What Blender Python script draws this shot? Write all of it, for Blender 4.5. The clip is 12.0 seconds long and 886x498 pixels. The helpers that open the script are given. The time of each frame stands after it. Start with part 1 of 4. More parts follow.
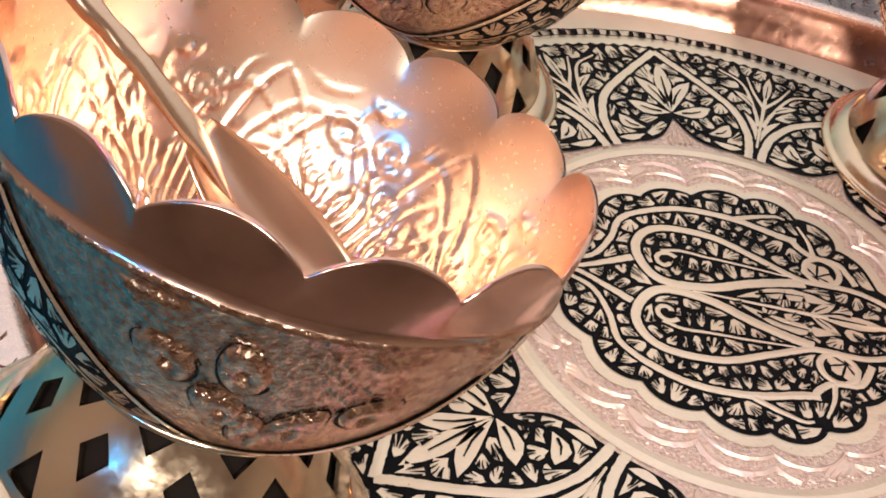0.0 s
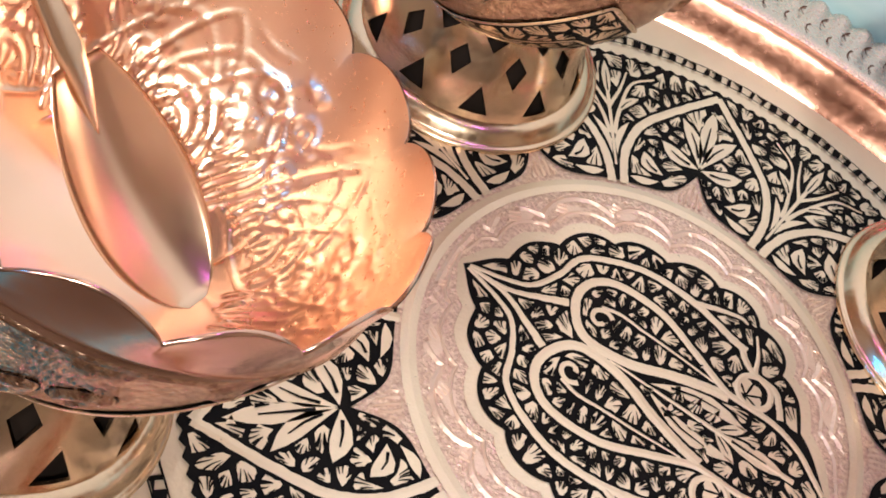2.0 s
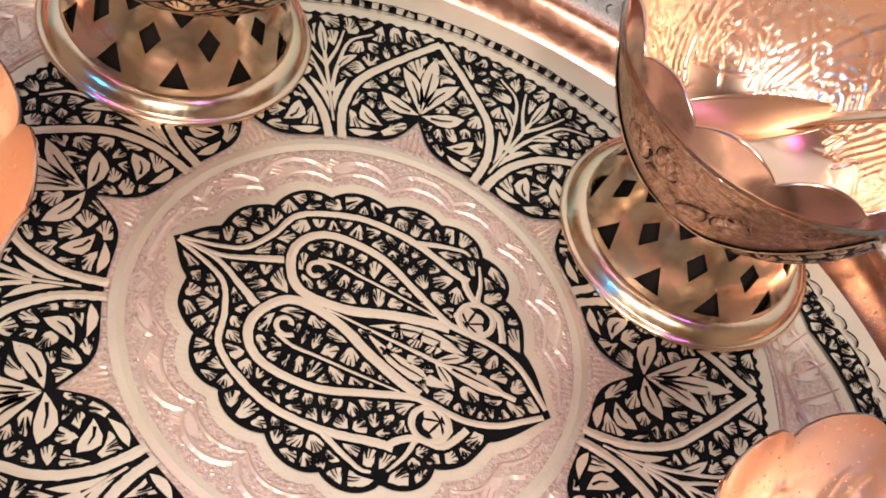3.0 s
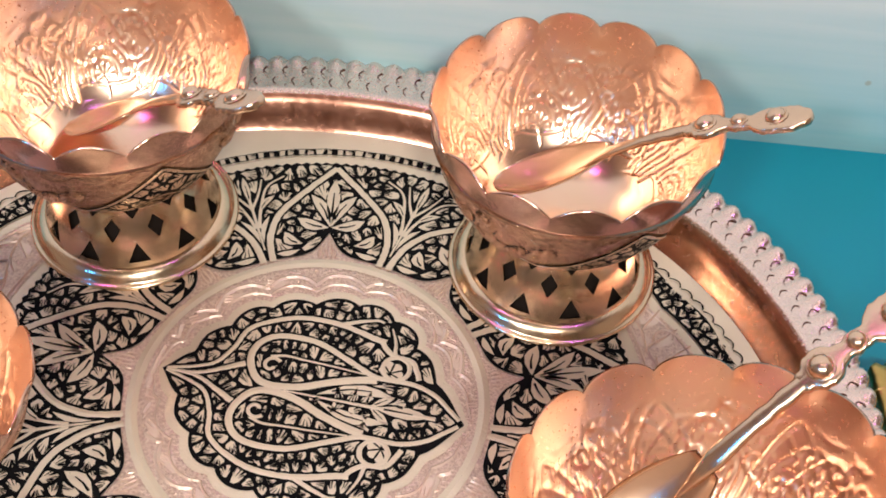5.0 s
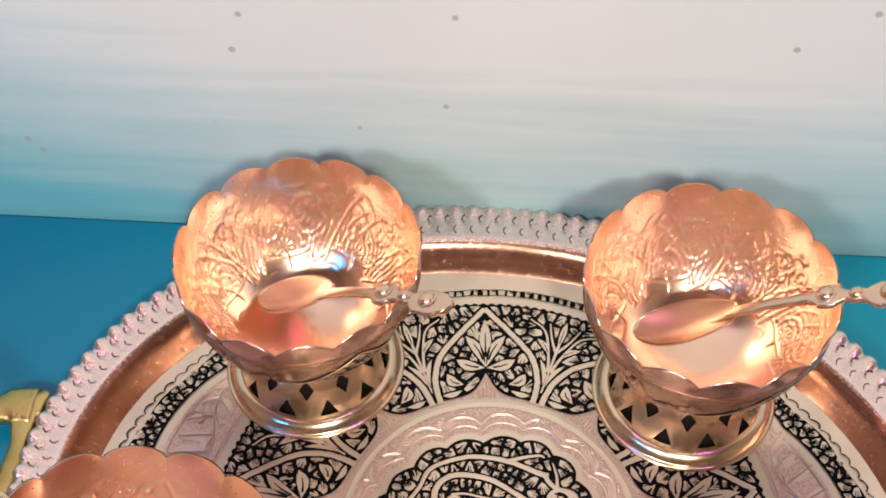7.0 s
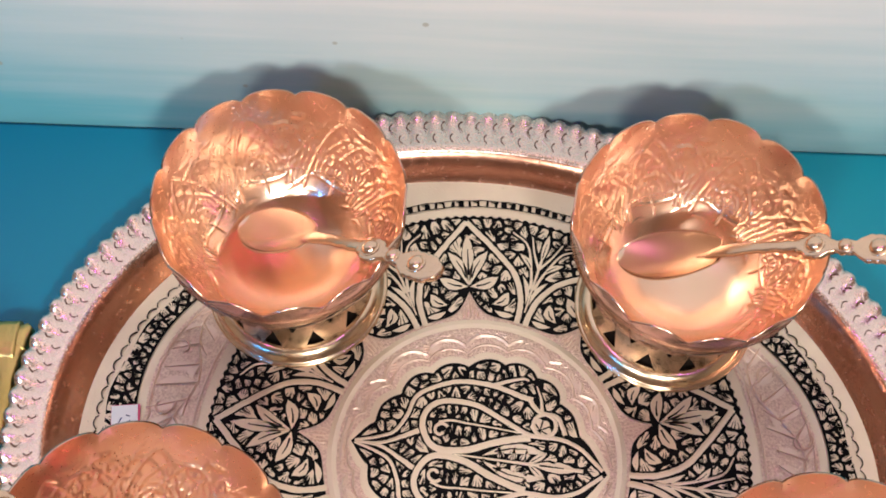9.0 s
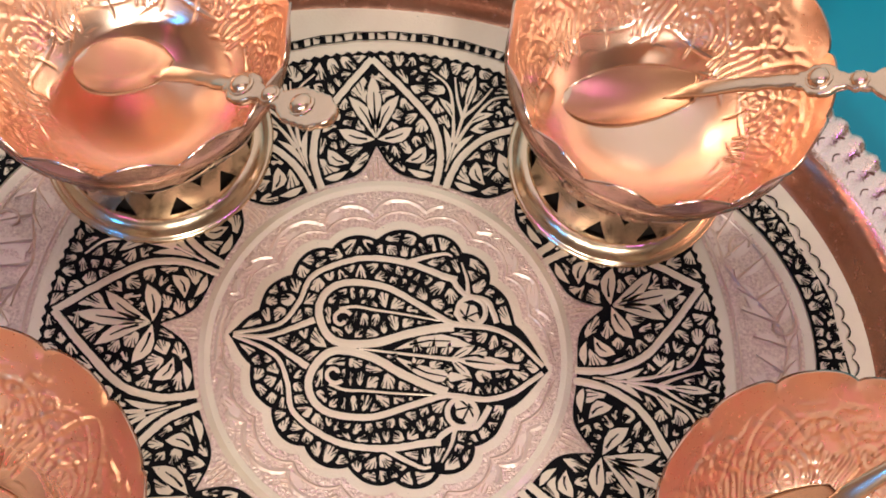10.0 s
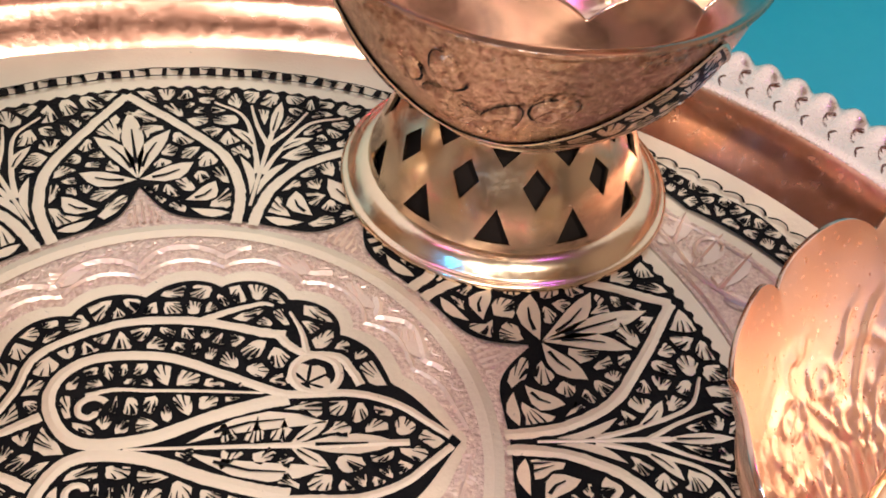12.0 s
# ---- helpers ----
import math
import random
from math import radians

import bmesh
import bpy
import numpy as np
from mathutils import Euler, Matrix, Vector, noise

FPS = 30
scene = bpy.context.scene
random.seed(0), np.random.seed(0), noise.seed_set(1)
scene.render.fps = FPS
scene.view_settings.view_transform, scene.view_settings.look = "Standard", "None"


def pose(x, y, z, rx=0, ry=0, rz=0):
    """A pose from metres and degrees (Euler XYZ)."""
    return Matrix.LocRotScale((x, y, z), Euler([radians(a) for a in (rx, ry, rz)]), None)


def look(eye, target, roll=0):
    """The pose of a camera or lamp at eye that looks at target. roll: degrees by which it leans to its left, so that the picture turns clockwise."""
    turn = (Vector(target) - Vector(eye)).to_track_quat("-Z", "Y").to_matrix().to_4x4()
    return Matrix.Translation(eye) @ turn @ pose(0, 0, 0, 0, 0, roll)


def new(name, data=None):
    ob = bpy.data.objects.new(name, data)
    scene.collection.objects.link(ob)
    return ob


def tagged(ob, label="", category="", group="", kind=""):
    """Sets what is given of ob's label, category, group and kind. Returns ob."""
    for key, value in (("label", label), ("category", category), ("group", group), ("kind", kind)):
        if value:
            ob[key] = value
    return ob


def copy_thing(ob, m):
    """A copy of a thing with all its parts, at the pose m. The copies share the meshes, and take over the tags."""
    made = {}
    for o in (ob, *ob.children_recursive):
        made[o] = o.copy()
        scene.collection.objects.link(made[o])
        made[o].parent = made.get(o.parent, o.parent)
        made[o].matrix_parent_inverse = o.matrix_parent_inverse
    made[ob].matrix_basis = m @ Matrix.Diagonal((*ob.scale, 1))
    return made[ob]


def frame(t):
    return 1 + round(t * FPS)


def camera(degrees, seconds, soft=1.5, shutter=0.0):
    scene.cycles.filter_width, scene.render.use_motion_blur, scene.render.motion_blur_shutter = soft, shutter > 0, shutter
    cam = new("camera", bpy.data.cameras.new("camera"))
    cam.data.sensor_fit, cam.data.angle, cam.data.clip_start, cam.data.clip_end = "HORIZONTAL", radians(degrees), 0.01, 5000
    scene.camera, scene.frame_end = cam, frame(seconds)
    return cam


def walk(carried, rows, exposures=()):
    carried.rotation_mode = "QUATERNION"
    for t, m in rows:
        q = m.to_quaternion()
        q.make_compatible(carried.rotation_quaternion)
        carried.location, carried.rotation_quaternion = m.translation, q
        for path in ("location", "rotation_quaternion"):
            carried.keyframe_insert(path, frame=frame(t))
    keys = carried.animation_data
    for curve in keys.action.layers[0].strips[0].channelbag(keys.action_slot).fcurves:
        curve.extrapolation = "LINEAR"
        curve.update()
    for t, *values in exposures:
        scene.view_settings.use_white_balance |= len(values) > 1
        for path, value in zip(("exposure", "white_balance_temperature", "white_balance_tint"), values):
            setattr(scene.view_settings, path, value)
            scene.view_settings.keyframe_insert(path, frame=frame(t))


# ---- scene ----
cam = camera(40.88, 12.0, soft=1.75)
# seconds, eye (m), yaw, pitch, roll (degrees)
ROWS = [
    (0, -0.08577, -0.23388, 0.21173, -2.062, -42.440, 12.875),
    (0.5, -0.07821, -0.22451, 0.23269, -0.535, -45.574, 13.732),
    (1, -0.07012, -0.22079, 0.23519, 3.627, -49.729, 18.805),
    (1.5, -0.06771, -0.21186, 0.23731, 5.845, -50.872, 26.960),
    (2, -0.04460, -0.19461, 0.24054, 5.008, -50.818, 29.878),
    (2.5, -0.01735, -0.18576, 0.24827, 1.681, -51.170, 28.631),
    (3, 0.01262, -0.18026, 0.26232, 0.444, -50.378, 25.420),
    (3.2, 0.02290, -0.18084, 0.26460, 0.075, -50.381, 24.676),
    (4.8, 0.08457, -0.22947, 0.34222, 5.996, -49.433, 7.180),
    (5, 0.07679, -0.23145, 0.35827, 7.981, -48.667, 4.116),
    (5.5, 0.05781, -0.22431, 0.38947, 11.407, -48.557, -0.432),
    (6, 0.02832, -0.22519, 0.40530, 12.754, -48.460, -1.243),
    (6.5, 0.02392, -0.22018, 0.42635, 12.118, -50.278, -1.007),
    (6.7, 0.02349, -0.22620, 0.44103, 10.889, -50.110, -0.484),
    (8.3, 0.03503, -0.19548, 0.51749, 12.009, -57.738, -3.553),
    (8.5, 0.02804, -0.17683, 0.52660, 12.117, -59.649, -3.724),
    (9, 0.00003, -0.15432, 0.49898, 6.358, -62.993, 1.550),
    (9.5, -0.00257, -0.12169, 0.45078, 0.891, -66.840, 6.263),
    (10, 0.00101, -0.11214, 0.39903, -5.396, -68.958, 11.775),
    (10.5, 0.01893, -0.10778, 0.33707, -2.313, -63.172, 5.632),
    (11, 0.02277, -0.11111, 0.26530, -2.677, -55.603, 3.803),
    (11.5, 0.03145, -0.11174, 0.21969, -8.151, -49.340, 4.492),
    (12, 0.02040, -0.14353, 0.19331, -10.797, -43.493, 7.229),

]
walk(cam, [(t, pose(x, y, z, 90 + pitch, 0, yaw) @ pose(0, 0, 0, 0, 0, roll)) for t, x, y, z, yaw, pitch, roll in ROWS],
     exposures=[(0.0, 0.06), (1.5, 0.1), (3.2, 0.02), (5.0, -0.1), (8.5, -0.1), (9.5, -0.12), (10.0, -0.14), (11.0, 0.0), (12.0, 0.16)])

# ---- light ----
world = bpy.data.worlds.new("room_air")
scene.world = world
world.use_nodes = True
world.node_tree.nodes["Background"].inputs[0].default_value = (0.9, 0.85, 0.8, 1)
world.node_tree.nodes["Background"].inputs[1].default_value = 0.3


def area_lamp(name, eye, target, size, power, colour, size_y=None):
    data = bpy.data.lights.new(name, "AREA")
    data.energy, data.color, data.size = power, colour, size
    if size_y:
        data.shape, data.size_y = "RECTANGLE", size_y
    ob = new(name, data)
    ob.matrix_world = look(eye, target)
    return ob


area_lamp("ceiling_lamp", (-0.40, -0.22, 1.80), (-0.1, -0.05, 0), 0.50, 0.9, (1.0, 0.94, 0.84))
area_lamp("ceiling_lamp", (0.30, -0.22, 1.80), (0.1, -0.05, 0), 0.50, 1.2, (1.0, 0.94, 0.84))
area_lamp("counter_lamp", (0.38, -1.10, 1.25), (0.02, 0.04, 0.03), 0.14, 17.0, (1.0, 0.96, 0.89))
area_lamp("counter_lamp", (-0.30, -1.10, 1.08), (0.0, 0.04, 0.03), 0.14, 8.5, (1.0, 0.96, 0.89))
# the shop's small coloured lamps
area_lamp("blue_lamp", (-0.75, -0.90, 0.92), (0.05, 0.05, 0), 0.10, 2.4, (0.03, 0.35, 1.0))
area_lamp("violet_lamp", (0.62, -0.20, 1.72), (0.12, -0.04, 0), 0.12, 1.1, (0.6, 0.12, 1.0))
area_lamp("magenta_lamp", (-0.62, -0.24, 1.70), (-0.05, 0.0, 0), 0.12, 0.9, (1.0, 0.08, 0.8))


# ---- materials ----
def material(name, base, rough=0.4, metal=0.0, second=None, scale=60.0, mix=0.5, bump=0.0, bump_scale=400.0, coat=0.0, rough_var=0.12, spec=0.5):
    """A principled surface with colour variation at two scales, uneven gloss and fine relief."""
    m = bpy.data.materials.new(name)
    m.use_nodes = True
    nt = m.node_tree
    b = nt.nodes["Principled BSDF"]
    b.inputs["Roughness"].default_value = rough
    b.inputs["Metallic"].default_value = metal
    b.inputs["Coat Weight"].default_value = coat
    b.inputs["Specular IOR Level"].default_value = spec
    tex = nt.nodes.new("ShaderNodeTexCoord")
    big = nt.nodes.new("ShaderNodeTexNoise")
    big.inputs["Scale"].default_value, big.inputs["Detail"].default_value = scale, 6
    fine = nt.nodes.new("ShaderNodeTexNoise")
    fine.inputs["Scale"].default_value, fine.inputs["Detail"].default_value = bump_scale, 4
    nt.links.new(tex.outputs["Object"], big.inputs["Vector"])
    nt.links.new(tex.outputs["Object"], fine.inputs["Vector"])
    ramp = nt.nodes.new("ShaderNodeValToRGB")
    ramp.color_ramp.elements[0].position, ramp.color_ramp.elements[1].position = 0.5 - 0.3 * mix, 0.5 + 0.3 * mix
    ramp.color_ramp.elements[0].color = (*base, 1)
    ramp.color_ramp.elements[1].color = (*(second or base), 1)
    nt.links.new(big.outputs["Fac"], ramp.inputs["Fac"])
    nt.links.new(ramp.outputs["Color"], b.inputs["Base Color"])
    span = nt.nodes.new("ShaderNodeMapRange")
    span.inputs["To Min"].default_value, span.inputs["To Max"].default_value = max(0.02, rough - rough_var), rough + rough_var
    nt.links.new(fine.outputs["Fac"], span.inputs["Value"])
    nt.links.new(span.outputs["Result"], b.inputs["Roughness"])
    if bump:
        bp = nt.nodes.new("ShaderNodeBump")
        bp.inputs["Strength"].default_value, bp.inputs["Distance"].default_value = bump, 0.0006
        nt.links.new(fine.outputs["Fac"], bp.inputs["Height"])
        nt.links.new(bp.outputs["Normal"], b.inputs["Normal"])
    return m


M_PLATE = material("pale_copper_plate", (0.86, 0.72, 0.55), 0.33, 0.5, (0.76, 0.60, 0.45), 40, 0.8, 0.22, 900)
M_PINK = material("stippled_rose_copper", (0.90, 0.69, 0.56), 0.34, 0.65, (0.68, 0.46, 0.37), 900, 0.5, 1.0, 1100)
M_ENAMEL = material("black_enamel", (0.004, 0.004, 0.005), 0.42, 0.0, (0.009, 0.008, 0.008), 120, 0.6, 0.5, 900, spec=0.05)
M_RIM = material("rim_copper", (0.93, 0.74, 0.67), 0.26, 1.0, (0.90, 0.68, 0.61), 30, 0.8, 0.12, 700)
M_WELL = material("bare_copper", (0.76, 0.40, 0.28), 0.24, 1.0, (0.62, 0.29, 0.20), 40, 0.8, 0.15, 300)
M_BOWL = material("bowl_copper", (0.95, 0.69, 0.54), 0.28, 1.0, (0.93, 0.62, 0.44), 35, 0.8, 0.0, 900, rough_var=0.02)
M_SHELL = material("stippled_bowl_outside", (0.92, 0.62, 0.43), 0.24, 1.0, (0.50, 0.28, 0.19), 620, 0.5, 1.0, 800, rough_var=0.08)
M_CREAM = material("pale_raised_copper", (0.90, 0.70, 0.50), 0.3, 0.9, (0.82, 0.60, 0.42), 60, 0.8, 0.2, 800)
M_EMBOSS = material("raised_rose_copper", (0.88, 0.70, 0.57), 0.42, 0.5, (0.80, 0.57, 0.47), 60, 0.8, 0.3, 900)
M_LIP = material("plain_bowl_lip", (0.84, 0.55, 0.43), 0.2, 1.0, (0.72, 0.44, 0.34), 45, 0.8, 0.04, 500)
M_FOOT = material("foot_copper", (0.92, 0.72, 0.51), 0.21, 1.0, (0.84, 0.61, 0.42), 38, 0.9, 0.1, 600)
M_PUNCH = material("punched_dark_copper", (0.16, 0.07, 0.05), 0.5, 0.6)
# near-black colour that stands for the shade inside the bowls' feet
M_DARK = material("foot_inside_shade", (0.02, 0.013, 0.010), 0.9, 0.0, (0.012, 0.008, 0.006), 60, 0.8, spec=0.1)
M_SPOON = material("spoon_copper", (0.88, 0.65, 0.48), 0.23, 1.0, (0.72, 0.48, 0.33), 60, 0.9, 0.0, 400, rough_var=0.03)
M_BRASS = material("brass", (0.72, 0.52, 0.20), 0.33, 1.0, (0.55, 0.37, 0.12), 45, 0.9, 0.8, 350)
M_TABLE = material("blue_painted_board", (0.0, 0.23, 0.33), 0.36, 0.0, (0.0, 0.28, 0.37), 5, 0.9, 0.15, 120)
M_TAG = material("white_paper", (0.85, 0.85, 0.86), 0.6)
M_TAGEDGE = material("pink_paper_edge", (0.75, 0.08, 0.22), 0.6)
M_INK = material("ink", (0.03, 0.03, 0.12), 0.6)
# unseen surroundings, their brown chosen to warm the copper's reflections
M_ROOM = material("unseen_room_shell", (0.44, 0.34, 0.25), 0.8, 0, (0.36, 0.27, 0.19), 2, 0.8, 0.2, 40)
M_FLOOR = material("unseen_room_floor", (0.22, 0.16, 0.12), 0.5, 0, (0.16, 0.11, 0.08), 3, 0.8, 0.2, 40)


def wall_paint():
    """Off-white paint with a turquoise tint that is stronger low down and to one side, brushed and chipped."""
    m = material("tinted_wall_paint", (0.87, 0.88, 0.87), 0.5, 0.0, (0.82, 0.84, 0.84), 6, 0.8, 0.25, 90)
    nt = m.node_tree
    b = nt.nodes["Principled BSDF"]
    ramp = b.inputs["Base Color"].links[0].from_node
    tex = next(n for n in nt.nodes if n.bl_idname == "ShaderNodeTexCoord")
    sep = nt.nodes.new("ShaderNodeSeparateXYZ")
    nt.links.new(tex.outputs["Object"], sep.inputs["Vector"])
    stretch = nt.nodes.new("ShaderNodeMapping")
    stretch.inputs["Scale"].default_value = (4, 4, 60)
    nt.links.new(tex.outputs["Object"], stretch.inputs["Vector"])
    brush = nt.nodes.new("ShaderNodeTexNoise")
    brush.inputs["Scale"].default_value, brush.inputs["Detail"].default_value = 1.5, 8
    nt.links.new(stretch.outputs["Vector"], brush.inputs["Vector"])

    def calc(op, a, c):
        n = nt.nodes.new("ShaderNodeMath")
        n.operation = op
        for i, v in enumerate((a, c)):
            if isinstance(v, (int, float)):
                n.inputs[i].default_value = v
            else:
                nt.links.new(v, n.inputs[i])
        return n.outputs[0]

    height = calc("MULTIPLY", calc("ADD", sep.outputs["Z"], 0.55), -11.0)
    side = calc("MULTIPLY", calc("MINIMUM", calc("ADD", sep.outputs["X"], 0.14), 0.0), -3.6)
    total = calc("ADD", calc("ADD", height, side), calc("MULTIPLY", brush.outputs["Fac"], 0.9))
    fac = nt.nodes.new("ShaderNodeMapRange")
    fac.inputs["From Min"].default_value, fac.inputs["From Max"].default_value = -0.72, 0.8
    nt.links.new(total, fac.inputs["Value"])
    mix = nt.nodes.new("ShaderNodeMix")
    mix.data_type = "RGBA"
    nt.links.new(fac.outputs["Result"], mix.inputs["Factor"])
    nt.links.new(ramp.outputs["Color"], mix.inputs["A"])
    mix.inputs["B"].default_value = (0.17, 0.51, 0.57, 1)
    chips = nt.nodes.new("ShaderNodeTexVoronoi")
    chips.inputs["Scale"].default_value = 38
    nt.links.new(tex.outputs["Object"], chips.inputs["Vector"])
    mask = nt.nodes.new("ShaderNodeMapRange")
    mask.inputs["From Min"].default_value, mask.inputs["From Max"].default_value = 0.05, 0.075
    mask.inputs["To Min"].default_value, mask.inputs["To Max"].default_value = 0.75, 0.0
    nt.links.new(chips.outputs["Distance"], mask.inputs["Value"])
    spot = nt.nodes.new("ShaderNodeMix")
    spot.data_type = "RGBA"
    nt.links.new(mask.outputs["Result"], spot.inputs["Factor"])
    nt.links.new(mix.outputs["Result"], spot.inputs["A"])
    spot.inputs["B"].default_value = (0.42, 0.44, 0.36, 1)
    nt.links.new(spot.outputs["Result"], b.inputs["Base Color"])
    return m


M_WALL = wall_paint()


# ---- mesh helpers ----
def mesh_of(name, verts, faces, smooth=True):
    me = bpy.data.meshes.new(name)
    me.from_pydata([tuple(map(float, v)) for v in verts], [], faces)
    me.update()
    if smooth:
        me.polygons.foreach_set("use_smooth", [True] * len(me.polygons))
    return me


def piece(name, me, mat, parent=None, label="", m=None, kind=""):
    """One mesh object, under a thing or a part where one is given."""
    me.materials.clear()
    me.materials.append(mat)
    ob = new(name, me)
    if parent:
        ob.parent = parent
    if m is not None:
        ob.matrix_basis = m
    return tagged(ob, label, kind=kind)


def box(name, size, mat, parent=None, m=None, bevel=0.0, label=""):
    bm = bmesh.new()
    bmesh.ops.create_cube(bm, size=1.0, matrix=Matrix.Diagonal((*size, 1)))
    if bevel:
        bmesh.ops.bevel(bm, geom=bm.edges[:], offset=bevel, segments=3, affect="EDGES")
    me = bpy.data.meshes.new(name)
    bm.to_mesh(me)
    bm.free()
    return piece(name, me, mat, parent, label, m)


def grid_faces(rows, cols, wrap=True):
    """Quads of a grid of rows x cols points, closed round the columns if wrap."""
    out = []
    for i in range(rows - 1):
        for j in range(cols if wrap else cols - 1):
            k = (j + 1) % cols
            out.append((i * cols + j, i * cols + k, (i + 1) * cols + k, (i + 1) * cols + j))
    return out


def smooth_path(points, n):
    """A Catmull-Rom path through 2D or 3D points, n samples to a span."""
    p = [np.array(q, float) for q in points]
    p = [2 * p[0] - p[1], *p, 2 * p[-1] - p[-2]]
    out = []
    for a, b, c, d in zip(p, p[1:], p[2:], p[3:]):
        for i in range(n):
            t = i / n
            out.append(0.5 * (2 * b + (c - a) * t + (2 * a - 5 * b + 4 * c - d) * t * t + (3 * b - a - 3 * c + d) * t ** 3))
    out.append(p[-2])
    return out


class Flat:
    """Gathers flat ornament, in decimetres, into one mesh; lift maps a 2D point and a height to 3D."""

    def __init__(self, lift):
        self.verts, self.faces, self.lift = [], [], lift

    def poly(self, points, z):
        n = len(self.verts)
        self.verts += [self.lift(p[0], p[1], z) for p in points]
        self.faces.append(tuple(range(n, n + len(points))))

    def star(self, points, z):
        """A region seen whole from its middle, as a fan of triangles."""
        n = len(self.verts)
        c = np.mean(points, axis=0)
        self.verts += [self.lift(c[0], c[1], z)] + [self.lift(p[0], p[1], z) for p in points]
        k = len(points)
        self.faces += [(n, n + 1 + i, n + 1 + (i + 1) % k) for i in range(k)]

    def ribbon(self, path, width, z, taper=(1.0, 1.0), wobble=0.0, crown=0.0):
        """A band along a path; width may change from taper[0] to taper[1], and its edges waver. crown lifts its middle."""
        p = [np.array(q[:2], float) for q in path]
        n = len(self.verts)
        for i, q in enumerate(p):
            d = p[min(i + 1, len(p) - 1)] - p[max(i - 1, 0)]
            d = d / (np.hypot(*d) + 1e-9)
            w = 0.5 * width * (taper[0] + (taper[1] - taper[0]) * i / max(1, len(p) - 1))
            off = np.array((-d[1], d[0]))
            for s in (1, 0, -1):
                e = q + s * off * w * (1 + wobble * random.uniform(-1, 1))
                self.verts.append(self.lift(e[0], e[1], z + (crown if s == 0 else 0)))
            if i:
                k = n + 3 * i
                self.faces += [(k - 3, k - 2, k + 1, k), (k - 2, k - 1, k + 2, k + 1)]

    def fan(self, c, angle, size, z, petals=4, spread=1.9):
        """A little fan leaf: petals round a foot, with dark slits left between them."""
        c = np.array(c, float)
        foot = c - 0.5 * size * np.array((math.cos(angle), math.sin(angle)))
        for i in range(petals):
            a = angle + spread * ((i + 0.5) / petals - 0.5)
            l = size * (0.95 - 0.28 * abs((i + 0.5) / petals - 0.5) * 2) * random.uniform(0.88, 1.08)
            h = 0.5 * spread / petals * 0.86
            pts = [(0.12, 0), (0.55, -h * 0.8), (0.88, -h), (1.0, -h * 0.35), (1.0, h * 0.35), (0.88, h), (0.55, h * 0.8)]
            self.poly([foot + l * r * np.array((math.cos(a + b), math.sin(a + b))) for r, b in pts], z)

    def leaf(self, base, tip, width, z, bend=0.0, slit=None):
        """A pointed leaf from base to tip, with a slit of the darker layer if a Flat is given for it."""
        a, b = np.array(base, float), np.array(tip, float)
        d = b - a
        o = np.array((-d[1], d[0]))
        prof = ((0, 0), (0.12, 0.3), (0.35, 0.8), (0.6, 1.0), (0.8, 0.7), (1, 0))
        mid = lambda t: a + d * t + o * bend * math.sin(math.pi * t)
        up = [mid(t) + o * (0.5 * width / (np.hypot(*d) + 1e-9)) * w for t, w in prof]
        dn = [mid(t) - o * (0.5 * width / (np.hypot(*d) + 1e-9)) * w for t, w in prof[1:-1]]
        self.poly(up + dn[::-1], z)
        if slit is not None:
            slit.ribbon([mid(t) for t in (0.2, 0.45, 0.7)], width * 0.18, z + 0.002, (1, 0.4))

    def mesh(self, name):
        return mesh_of(name, self.verts, self.faces, smooth=False)


def polished_below(m, low, high, gloss):
    """Worn smooth towards the bottom: the roughness falls to gloss between two heights."""
    nt = m.node_tree
    b = nt.nodes["Principled BSDF"]
    rough = b.inputs["Roughness"].links[0].from_socket
    tex = next(n for n in nt.nodes if n.bl_idname == "ShaderNodeTexCoord")
    sep = nt.nodes.new("ShaderNodeSeparateXYZ")
    nt.links.new(tex.outputs["Object"], sep.inputs["Vector"])
    fac = nt.nodes.new("ShaderNodeMapRange")
    fac.inputs["From Min"].default_value, fac.inputs["From Max"].default_value = low, high
    nt.links.new(sep.outputs["Z"], fac.inputs["Value"])
    mix = nt.nodes.new("ShaderNodeMix")
    nt.links.new(fac.outputs["Result"], mix.inputs["Factor"])
    mix.inputs["A"].default_value = gloss
    nt.links.new(rough, mix.inputs["B"])
    nt.links.new(mix.outputs["Result"], b.inputs["Roughness"])


polished_below(M_BOWL, 0.032, 0.044, 0.2)


def tint_along_x(m, far, scale):
    """A second tint that is mixed in slowly along the board's x axis."""
    nt = m.node_tree
    b = nt.nodes["Principled BSDF"]
    ramp = b.inputs["Base Color"].links[0].from_node
    tex = next(n for n in nt.nodes if n.bl_idname == "ShaderNodeTexCoord")
    sep = nt.nodes.new("ShaderNodeSeparateXYZ")
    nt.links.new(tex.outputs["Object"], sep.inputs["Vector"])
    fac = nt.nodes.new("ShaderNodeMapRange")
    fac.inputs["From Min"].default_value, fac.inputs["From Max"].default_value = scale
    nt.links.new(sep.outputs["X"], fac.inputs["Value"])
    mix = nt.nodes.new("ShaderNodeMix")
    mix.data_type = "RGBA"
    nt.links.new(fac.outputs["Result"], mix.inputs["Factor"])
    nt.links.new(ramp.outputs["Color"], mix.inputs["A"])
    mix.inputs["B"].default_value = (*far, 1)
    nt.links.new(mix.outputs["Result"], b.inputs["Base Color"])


# the board turns darker and bluer towards its left
tint_along_x(M_TABLE, (0.0, 0.12, 0.26), (0.05, -0.40))

